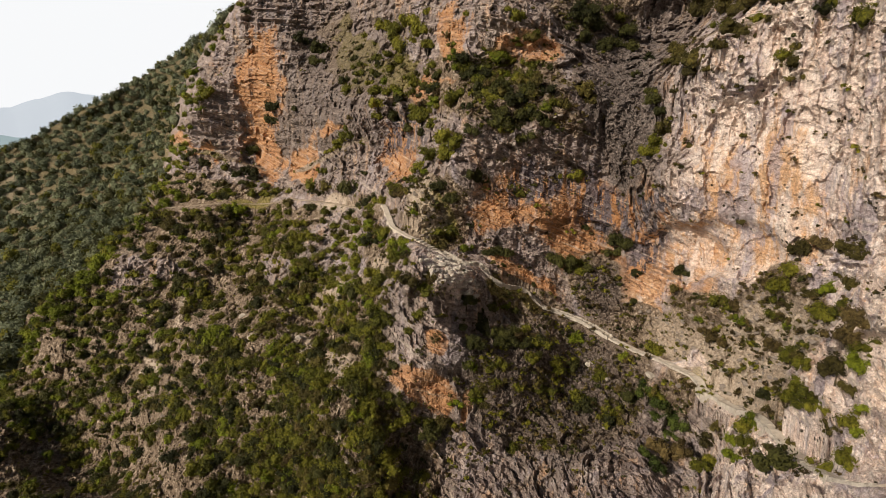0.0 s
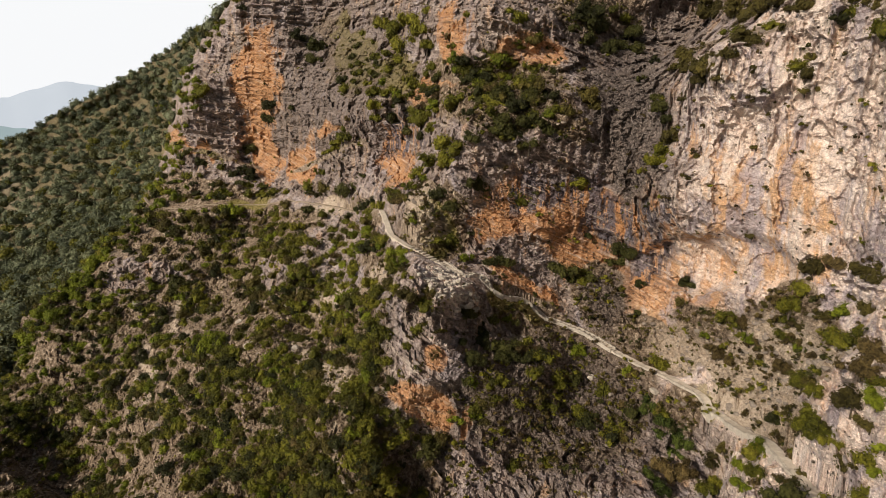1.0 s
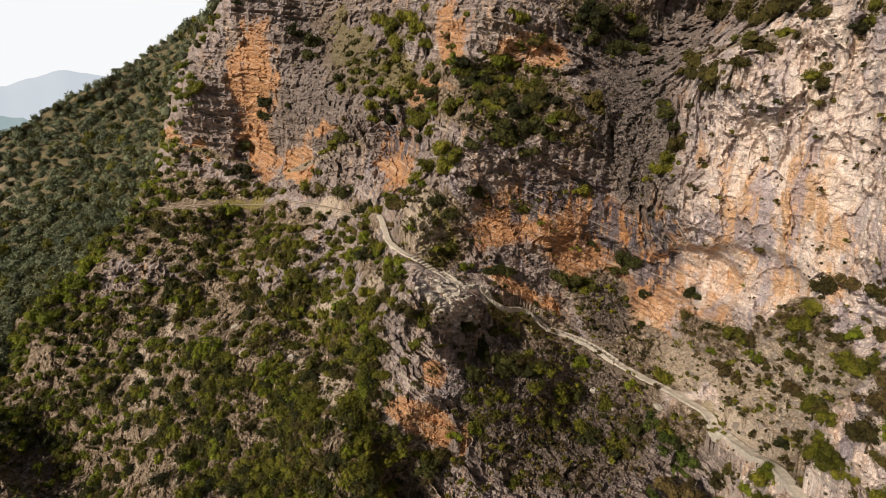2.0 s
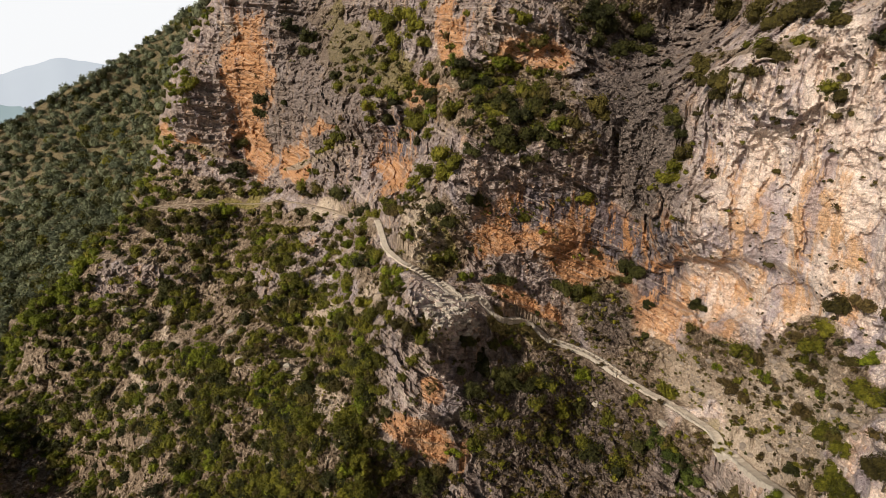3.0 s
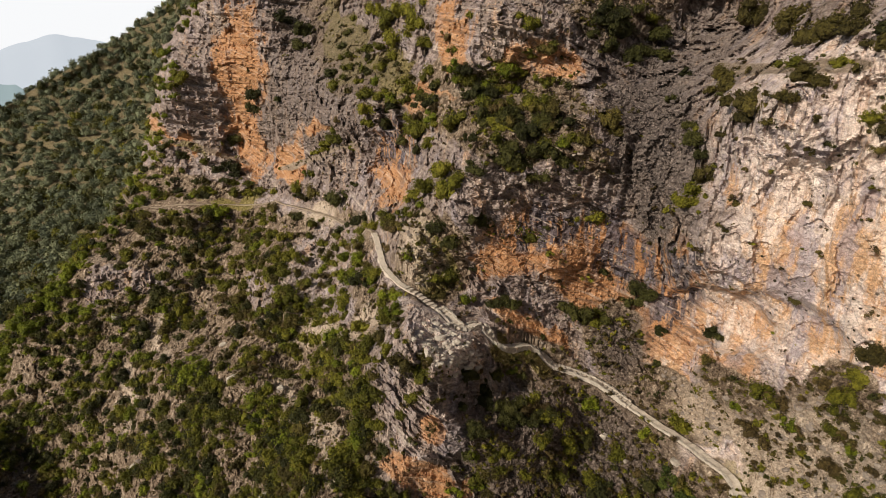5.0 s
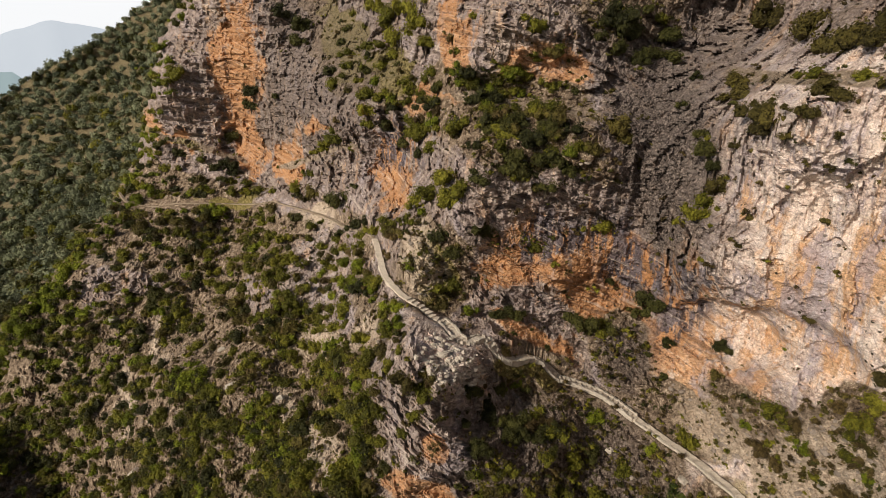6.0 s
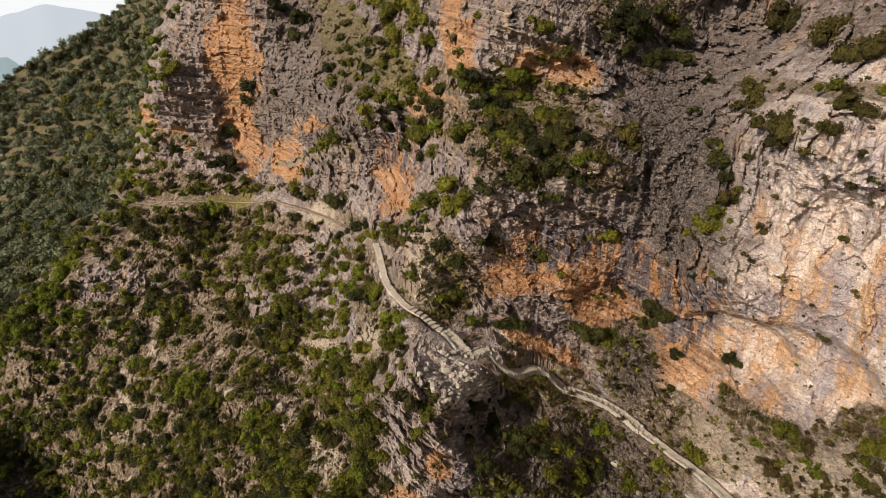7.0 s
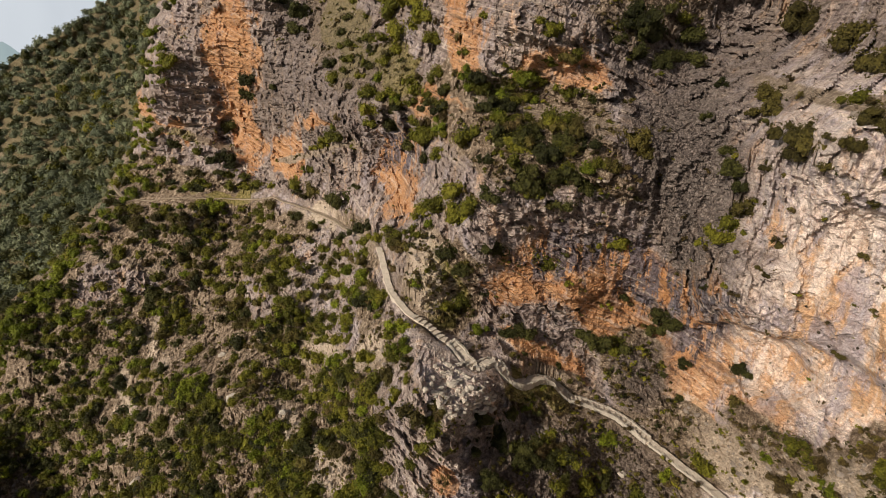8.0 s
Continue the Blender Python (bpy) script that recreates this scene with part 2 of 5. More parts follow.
# ---- noise on arrays ----
def hashed(i, j, k, seed):
    h = (i.astype(np.int64) * 374761393 + j.astype(np.int64) * 668265263 + k.astype(np.int64) * 2147483647 + seed * 144269504) & 0xFFFFFFFF
    h = ((h ^ (h >> 13)) * 1274126177) & 0xFFFFFFFF
    h = ((h ^ (h >> 15)) * 2246822519) & 0xFFFFFFFF
    return ((h ^ (h >> 16)) & 0xFFFFFF) / 16777216.0


def smooth_noise(p, seed=0):
    q = np.floor(p)
    w = p - q
    w = w * w * w * (w * (w * 6 - 15) + 10)
    q = q.astype(np.int64)
    total = 0
    for dx in (0, 1):
        for dy in (0, 1):
            for dz in (0, 1):
                wt = (w[:, 0] if dx else 1 - w[:, 0]) * (w[:, 1] if dy else 1 - w[:, 1]) * (w[:, 2] if dz else 1 - w[:, 2])
                total = total + wt * hashed(q[:, 0] + dx, q[:, 1] + dy, q[:, 2] + dz, seed)
    return total * 2 - 1


def fractal(p, octaves, gain=0.5, seed=0, ridged=False):
    total, amp = 0, 1.0
    for o in range(octaves):
        v = smooth_noise(p * 2.03 ** o + 17.3 * o, seed + o)
        total = total + amp * ((1 - 2 * np.abs(v)) if ridged else v)
        amp *= gain
    return total


def blocks(p, seed, tilt=0.9):
    """Fractured rock: every cell a facet of its own height and tilt, and the distance to the nearest joint."""
    q = np.floor(p).astype(np.int64)
    best = np.full(len(p), 9.0)
    second = np.full(len(p), 9.0)
    value = np.zeros(len(p))
    for dx in (-1, 0, 1):
        for dy in (-1, 0, 1):
            for dz in (-1, 0, 1):
                i, j, k = q[:, 0] + dx, q[:, 1] + dy, q[:, 2] + dz
                r = [hashed(i, j, k, seed + s) for s in range(3)]
                off = np.stack([i + r[0], j + r[1], k + r[2]], 1) - p
                d = (off ** 2).sum(1)
                face = (r[0] * 7.13 + r[1] * 3.7 + r[2]) % 1.0 * 2 - 1 + tilt * ((r[1] - 0.5) * off[:, 0] * 2 + (r[2] - 0.5) * off[:, 2] * 2 + (r[0] - 0.5) * off[:, 1] * 2)
                near = d < best
                second = np.where(near, best, np.minimum(second, d))
                value = np.where(near, face, value)
                best = np.where(near, d, best)
    return value, np.sqrt(second) - np.sqrt(best)


def ease(lo, hi, v):
    w = np.clip((v - lo) / (hi - lo), 0, 1)
    return w * w * (3 - 2 * w)


# ---- the lie of the land: bearings and dips in degrees from a survey station in the gorge ----
STATION = np.array((0.6, 11.5, 70.2))
# each landform: bearing, dip, half-width, half-height, and how far it lies back (+) or stands out (-), as a share of the range
STAIR_CRAG = [
    (0, -18, 8, 20, -0.495),
    (3, -21, 5, 5, 0.054),
    (-9, -24, 5, 5, -0.233),
    (-6, -33, 5, 8, -0.080),
    (9, -33, 5, 5, -0.093),
    (12, -15, 5, 5, -0.107),
    (3, -15, 5, 5, 0.039),
    (0, -18, 5, 5, 0.230),
    (-6, -15, 5, 5, -0.060),
]
SCRUB_SLOPE = [
    (-15, -36, 8, 13, -0.258),
    (-27, -30, 5, 5, -0.131),
    (-60, -30, 5, 8, -0.241),
    (-42, -30, 5, 5, 0.088),
    (-18, -18, 5, 5, -0.128),
    (-39, -39, 20, 5, -0.188),
    (-12, -45, 5, 5, -0.097),
    (-39, -36, 5, 5, 0.184),
    (-21, -27, 5, 5, -0.067),
    (-45, -21, 5, 5, 0.105),
    (-33, -33, 5, 5, -0.070),
    (-15, -24, 5, 5, 0.059),
]
UPPER_CLIFF = [
    (12, -3, 8, 8, -0.220),
    (33, 18, 20, 8, 0.302),
    (21, 6, 5, 5, 0.126),
    (-3, -6, 5, 5, 0.134),
    (-21, -3, 5, 5, 0.094),
    (6, 9, 8, 5, -0.209),
    (30, 0, 5, 5, -0.117),
    (-9, 0, 5, 5, -0.123),
    (-30, -6, 5, 5, 0.080),
    (3, -3, 5, 5, -0.080),
    (75, 0, 5, 5, 0.183),
    (-12, 12, 5, 8, 0.084),
]
SUNLIT_WALL = [
    (27, -27, 8, 8, 0.133),
    (66, -51, 13, 20, -0.014),
    (33, -18, 20, 5, 0.064),
    (27, -39, 13, 5, 0.113),
    (39, -30, 5, 8, 0.101),
    (27, -12, 5, 5, -0.083),
    (45, -39, 5, 5, 0.087),
    (33, -45, 5, 13, 0.135),
    (45, -21, 5, 8, 0.054),
    (18, -30, 5, 5, 0.032),
]
# smaller swells and dips found on a closer survey
LATE_SWELLS = [
    (26, 8, 4, 4, 0.19),
    (-9.5, -16.5, 1.6, 2.5, -0.05),
    (-8.5, -23, 2.5, 2.5, 0.085),
    (-3.2, -22.3, 2.0, 1.8, -0.05),
    (-21.2, -12.5, 4, 3, 0.075),
    (-21.8, -18, 3, 2.5, 0.05),
    (-28.4, -24.8, 3, 2.5, -0.065),
    (-22.3, -25.8, 3, 3, -0.04),
    (-18.2, -6.7, 3, 2.5, 0.05),
    (-0.7, -12.6, 2.5, 2.5, 0.045),
    (-24.5, 6.5, 3, 3, 0.06),
    (-30, -36, 3, 3, 0.055),
    (1.2, 3.4, 2.0, 2.0, -0.045),
    (30.6, 2.4, 1.6, 1.6, -0.035),
    (4.6, -8.5, 3, 2.5, 0.03),
    (11, -12.5, 3, 3, 0.03),
    (30.3, -25, 3, 2.5, -0.03),
    (42.5, -10, 3, 5, 0.045),
    (36.9, 6.0, 3, 2.5, -0.045),
]
REGIONAL_FALL = (4.766, -0.702, 0.255, -0.077, -0.571, -0.310)

# where the near spur ends on the west, from the cliff's top down to the valley (dip: bearing)
SPUR_EDGE = np.array([(-70, -66), (-45, -58), (-30, -50), (-21.03, -43.06), (-18.53, -42.56), (-17.20, -41.14), (-15.33, -38.38), (-13.22, -35.91), (-10.55, -32.60), (-8.58, -31.26), (-7.32, -30.53), (-5.55, -29.27), (-3.48, -28.71), (-0.91, -28.05), (4.13, -26.26), (7.0, -24.6), (11.0, -21.8), (16, -19.0), (40, -10.0)])
# the skyline (bearing: dip)
SKYLINE = np.array([(-120, -6.0), (-60, -6.0), (-45, -3.8), (-39.46, -1.36), (-36.96, 0.31), (-35.23, 1.47), (-31.67, 3.44), (-29.28, 5.19), (-27.30, 6.70), (-23.8, 9.2), (-21.2, 11.4), (-19.6, 12.8), (-17.0, 14.5), (-10, 20), (0, 24), (120, 24)])
# the footpath (bearing, dip)
DIRT_TRACK = [(-40.0, -7.31), (-37.5, -7.51), (-34.41, -7.71), (-32.3, -8.15), (-31.32, -8.29), (-31.12, -8.77), (-30.72, -9.28), (-29.63, -9.59), (-28.55, -9.78), (-27.8, -9.63), (-26.8, -9.6), (-25.29, -9.66), (-23.75, -9.83), (-22.17, -9.93), (-20.56, -10.09), (-18.89, -10.0), (-17.74, -9.77), (-17.2, -10.07), (-15.5, -10.48), (-14.07, -10.88), (-12.91, -11.27), (-11.92, -11.64), (-11.16, -12.12), (-9.05, -12.53), (-8.14, -12.64), (-7.66, -13.05)]
STAIRS = [(-7.44, -13.75), (-7.22, -14.74), (-7.0, -15.63), (-6.77, -16.4), (-6.1, -17.19), (-5.17, -18.05), (-4.23, -18.66), (-2.96, -19.33), (-2.0, -20.05), (-1.36, -20.52), (-0.71, -20.77), (0.26, -21.41), (0.91, -22.1), (1.7, -22.55), (2.55, -22.61), (3.53, -22.32), (4.18, -22.42), (4.85, -23.11), (5.66, -23.91), (6.53, -24.48), (7.52, -24.69), (8.49, -24.49)]
EAST_PATH = [(9.46, -24.45), (10.45, -24.75), (11.46, -25.49), (12.28, -26.17), (13.13, -26.39), (14.1, -26.52), (16.03, -26.99), (17.31, -27.28), (18.93, -27.95), (20.54, -28.73), (21.8, -29.16), (23.05, -29.62), (24.6, -30.2), (26.11, -30.6), (27.6, -31.06), (29.09, -31.69), (30.24, -32.02), (31.4, -32.43), (32.21, -33.07), (32.71, -33.75), (33.97, -34.18), (35.01, -34.67), (37.12, -35.54), (39.15, -35.98), (40.69, -37.08), (42.55, -38.31), (44.05, -39.27), (45.68, -40.31), (48.45, -41.95), (51.26, -43.02), (53.84, -43.32), (55.79, -43.0), (64.0, -46.5), (76.0, -51.0)]
TRAIL = np.array(DIRT_TRACK + STAIRS + EAST_PATH)


def hump(a, e, rows):
    total = np.zeros_like(a)
    for ca, ce, wa, we, out in rows:
        total += out * np.exp(-((a - ca) / wa) ** 2 - ((e - ce) / we) ** 2)
    return total


def near_range(a, e):
    """The range of the gorge's near wall, before its rock breaks up."""
    a, e = np.clip(a, -62, 76), np.clip(e, -66, 22)
    c = REGIONAL_FALL
    v = c[0] + c[1] * a / 50 + c[2] * e / 50 + c[3] * (a / 50) ** 2 + c[4] * (e / 50) ** 2 + c[5] * a * e / 2500
    return np.exp(v + sum(hump(a, e, g) for g in (UPPER_CLIFF, SCRUB_SLOPE, STAIR_CRAG, SUNLIT_WALL, LATE_SWELLS)))


def hill_range(a, e):
    """The wooded hill that closes the gorge to the west."""
    e = np.clip(e, -70, 12)
    a = np.clip(a, -60, -15)
    return np.exp(5.90 + 0.036 * e - 0.0007 * e * e * (e < 0) - 0.023 * (a + 35))


def oval(a, e, ca, ce, ra, re, turn=0.0, edge=0.35):
    """1 inside an oval of the cliff, fading over its edge."""
    t = radians(turn)
    u, v = (a - ca) * math.cos(t) + (e - ce) * math.sin(t), -(a - ca) * math.sin(t) + (e - ce) * math.cos(t)
    return 1 - ease(1 - edge, 1 + edge, np.sqrt((u / ra) ** 2 + (v / re) ** 2))


def ovals(a, e, rows, edge=0.35):
    total = np.zeros_like(a)
    for r in rows:
        total = np.maximum(total, oval(a, e, *r, edge=edge))
    return total


# ochre faces, where slabs have fallen: bearing, dip, half-width, half-height, turn
OCHRE = [
    (-19.8, 1.7, 2.0, 6.6, 0), (-19.3, -4.3, 1.6, 3.6, 0), (-16.1, -6.1, 1.1, 3.0, 0), (-6.1, -6.9, 1.8, 3.3, 15), (-13.4, -3.0, 1.8, 0.6, 0),
    (0.8, 6.8, 1.7, 3.6, 0), (8.4, 4.1, 3.6, 2.1, 0), (11.8, 3.8, 1.8, 2.4, 0), (-1.5, 0.8, 2.4, 2.4, 0),
]
OCHRE_ALCOVE = [
    (7.3, -14.1, 3.6, 4.2, -40), (12.3, -15.1, 6.0, 3.6, -30), (18.2, -13.5, 4.8, 3.0, 0), (17.5, -19.5, 6.6, 3.0, -25), (25.4, -22.5, 4.2, 4.8, 0),
    (27.6, -18.7, 5.4, 3.0, 0), (32.1, -18.5, 5.4, 3.6, 0), (34.3, -11.8, 5.4, 3.6, 0), (37.4, -9.8, 4.8, 4.2, 0), (31.1, -8.5, 2.4, 2.4, 0),
    (40.0, -13.3, 4.2, 4.2, 0), (28.0, -6.0, 0.8, 1.8, 0), (28.7, -23.0, 3.6, 3.6, 0), (9.6, -23.1, 4.8, 1.3, -28), (38.5, -18.2, 4.8, 2.4, 0), (-26.7, -3.0, 2.4, 1.0, -10),
]
OCHRE_LOW = [(-3.2, -37.2, 4.5, 1.9, -12), (2.6, -38.8, 1.2, 1.4, 0), (6.2, -36.5, 1.1, 0.8, 0), (-1.7, -32.0, 1.6, 1.8, 0)]
# pale rock; some of the sun's brightness is put into its colour
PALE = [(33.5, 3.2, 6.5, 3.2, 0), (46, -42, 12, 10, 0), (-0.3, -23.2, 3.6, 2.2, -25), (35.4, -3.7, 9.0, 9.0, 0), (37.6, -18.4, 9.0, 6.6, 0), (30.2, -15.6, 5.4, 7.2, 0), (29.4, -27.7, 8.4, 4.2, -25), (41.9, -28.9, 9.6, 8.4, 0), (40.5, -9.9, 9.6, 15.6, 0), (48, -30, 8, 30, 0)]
PALE_GREY = [(-3.7, -27.0, 3.0, 4.8, 0), (8.3, 5.2, 6.6, 3.6, 0), (7.1, -9.2, 6.6, 2.7, 0), (-4.5, -34.4, 3.6, 5.4, 0), (26.0, -27.3, 8.4, 3.0, -28), (-14.2, -15.7, 3.6, 4.2, 0), (19.1, -24.0, 4.2, 4.2, -30)]
# dark drips under the overhangs
STAINS = [(22.0, -14.6, 5.0, 3.4, 0), (10.4, -12.3, 5.0, 2.8, 0), (24.2, -18.4, 2.0, 2.6, 0), (15.2, -11.6, 3.6, 2.4, 0), (18.4, -14.6, 3.0, 3.2, 0), (-5.2, -4.5, 2.4, 2.4, 0)]
# gentler ground with soil and scree
SOIL = [
    (33.5, -27.6, 7.5, 3.0, -30), (40.0, -26.5, 6.0, 4.5, 0), (38.0, -32.5, 6.0, 3.0, -25),
    (-28.7, -26.9, 25.2, 14.4, 0), (-37.1, -22.8, 14.4, 13.2, 0), (-20.8, -16.9, 12.0, 6.6, 0), (-25.8, -12.9, 10.2, 3.6, 0), (-26.3, -8.4, 7.2, 1.9, -5), (-12.2, -14.0, 4.8, 3.6, 0),
    (-12.4, -28.3, 4.2, 9.6, 10), (-10.4, 5.4, 2.3, 5.1, 15), (-5.6, 2.4, 2.4, 3.0, 0), (5.6, 1.9, 8.4, 1.8, -8), (6.9, -2.1, 9.0, 3.6, -10), (-1.6, -15.5, 4.2, 4.8, 0),
    (11.8, -27.1, 6.6, 2.4, -25), (19.0, -22.8, 3.6, 3.6, -30), (25.5, -27.4, 5.4, 2.4, -28), (39.6, -21.9, 3.0, 2.4, 0),
    (16.4, 8.2, 5.0, 2.2, 0), (30.5, -34.1, 3.6, 2.4, 0),
]
# dark earth and rubble with the gully's and crag's shade put into the colour
SHADED_EARTH = [(19.1, -2.0, 3.6, 6.6, 0), (21.8, -2.5, 3.0, 8.5, 12), (21.6, -8.0, 2.4, 3.6, 0), (14.1, -35.3, 11.4, 7.5, 0), (20.0, -23.3, 3.0, 3.6, -30)]
# faces coloured darker than the grey rock round them
DARKER_FACES = [(-13, 3, 7.5, 8.0, 0), (22.5, 5.5, 4.5, 4.0, 0), (14.5, 5.0, 4.0, 4.0, 0)]
SOIL_LOW = [(14.5, -35.8, 10.8, 6.9, 0), (-30, -48, 30, 14, 0), (20.1, -32.8, 6.6, 6.6, 0)]
BARE_ROCK = [(-12.0, -15.5, 3.0, 4.0, 0), (-12.5, -19.5, 2.2, 2.2, 0), (-32.3, -16.4, 3.6, 1.8, 0), (-14.2, -16.9, 3.0, 4.2, 15), (-0.3, -23.4, 4.2, 1.8, -25), (-19.8, -18.7, 1.6, 1.8, 0), (-5.8, -28.7, 2.7, 5.4, 0)]
GRASS = [(-9.9, 5.9, 1.6, 4.2, 15), (-20.6, -9.3, 3.6, 0.8, 0), (-5.6, 3.0, 2.4, 2.4, 0), (7.7, -25.0, 4.2, 1.1, -15), (32.6, -33.5, 1.2, 2.4, 30), (-1.6, -16.1, 2.4, 3.6, 0), (-27.2, -3.8, 3.0, 0.4, -8)]
SCREE = [(-13.0, -11.5, 4.6, 1.0, -22), (21.5, -1.0, 1.6, 5.0, 10), (-33.8, -26.2, 0.6, 3.0, -20), (-30.3, -21.7, 0.7, 2.2, -20), (-14.6, -33.0, 1.5, 3.6, 25), (-17.5, -29.5, 1.0, 3.0, 30), (-6.8, -38.1, 1.8, 0.8, 30), (-14.7, -23.4, 3.0, 1.0, 30), (-13.6, -35.4, 1.3, 0.8, 30), (-9.5, -21.7, 2.4, 1.2, 30), (-6.7, -36.5, 3.6, 0.6, 40), (34.3, -31.0, 6.6, 3.0, -35), (39.6, -28.8, 6.0, 4.8, 0), (29.6, -28.7, 5.4, 1.8, -30), (-2.9, -14.2, 2.4, 3.6, 0), (-40.0, -6.3, 1.3, 2.4, 0)]
# hollows: bearing, dip, half-width, half-height, turn, metres deep, softness of the rim
HOLLOWS = [
    (-21.1, -3.9, 1.0, 1.5, -15, 3.4, 0.2), (-19.6, 1.2, 2.4, 6.3, 0, 0.7, 0.4), (-6.2, -8.1, 1.6, 2.7, 20, 2.5, 0.3),
    (19.6, -16.9, 6.6, 3.0, -20, 1.3, 0.5), (28.7, -19.1, 4.8, 2.5, -15, 2.2, 0.15), (34.2, -19.1, 5.4, 3.0, -12, 1.8, 0.2), (5.5, -29.3, 5.7, 3.7, -28, 4.5, 0.45),
    (0.4, -38.3, 5.4, 3.0, 0, 2.0, 0.25), (34.5, -7.1, 3.6, 3.0, 0, 0.4, 0.5), (8.4, 4.1, 1.8, 1.1, 0, 2.0, 0.3), (11.5, 3.8, 1.5, 1.3, 0, 1.6, 0.3),
    (30.3, -2.8, 2.4, 1.6, 0, 0.5, 0.5), (-8.2, 8.8, 2.4, 0.7, 0, 3.0, 0.3),
]
# benches: bearing and dip of both ends, metres wide, half-height of the step
BENCHES = [
    (-28.65, -2.96, -20.02, -5.95, 5.0, 1.2), (0.86, 1.89, 14.81, -0.07, 5.0, 1.6), (4.98, -21.84, 14.23, -24.84, 1.6, 0.6), (30.50, -24.21, 37.51, -25.01, 1.5, 0.7),
    (24.81, 3.77, 35.88, 4.06, 2.5, 1.8), (-17.02, -6.63, -8.74, -3.87, 2.0, 1.2), (-35.91, -13.22, -27.25, -16.11, 3.0, 1.5), (-14.28, -17.45, -9.18, -14.69, 2.0, 1.0),
]


def trail_dip(a):
    return np.interp(a, TRAIL[:, 0], TRAIL[:, 1], left=-99, right=-99)


def covers(a, e, warp_a, warp_e):
    """What covers the wall: ochre, soil, grass; pale, stain, scree."""
    wa, we = a + warp_a, e + warp_e
    soil = np.maximum(ovals(wa, we, SOIL, 0.25), ovals(wa, we, SOIL_LOW, 0.3))
    soil = soil * (1 - 0.85 * ovals(wa, we, BARE_ROCK, 0.3))
    ochre = np.maximum(np.maximum(ovals(wa, we, OCHRE, 0.4), ovals(wa, we, OCHRE_ALCOVE, 0.4)), ovals(wa, we, OCHRE_LOW, 0.25))
    return np.stack([ochre, soil, ovals(wa, we, GRASS, 0.4), np.maximum(ovals(wa, we, PALE, 0.5), 0.22 * ovals(wa, we, PALE_GREY, 0.5)), ovals(wa, we, STAINS, 0.4), ovals(wa, we, SCREE, 0.4), np.maximum(ovals(wa, we, SHADED_EARTH, 0.5), 0.66 * ovals(wa, we, DARKER_FACES, 0.5) * (1 - ochre))], 1)


def station_point(a, e, r):
    ra = np.radians(a)
    return np.stack([STATION[0] + r * np.sin(ra), STATION[1] + r * np.cos(ra), STATION[2] + r * np.tan(np.radians(e))], 1)


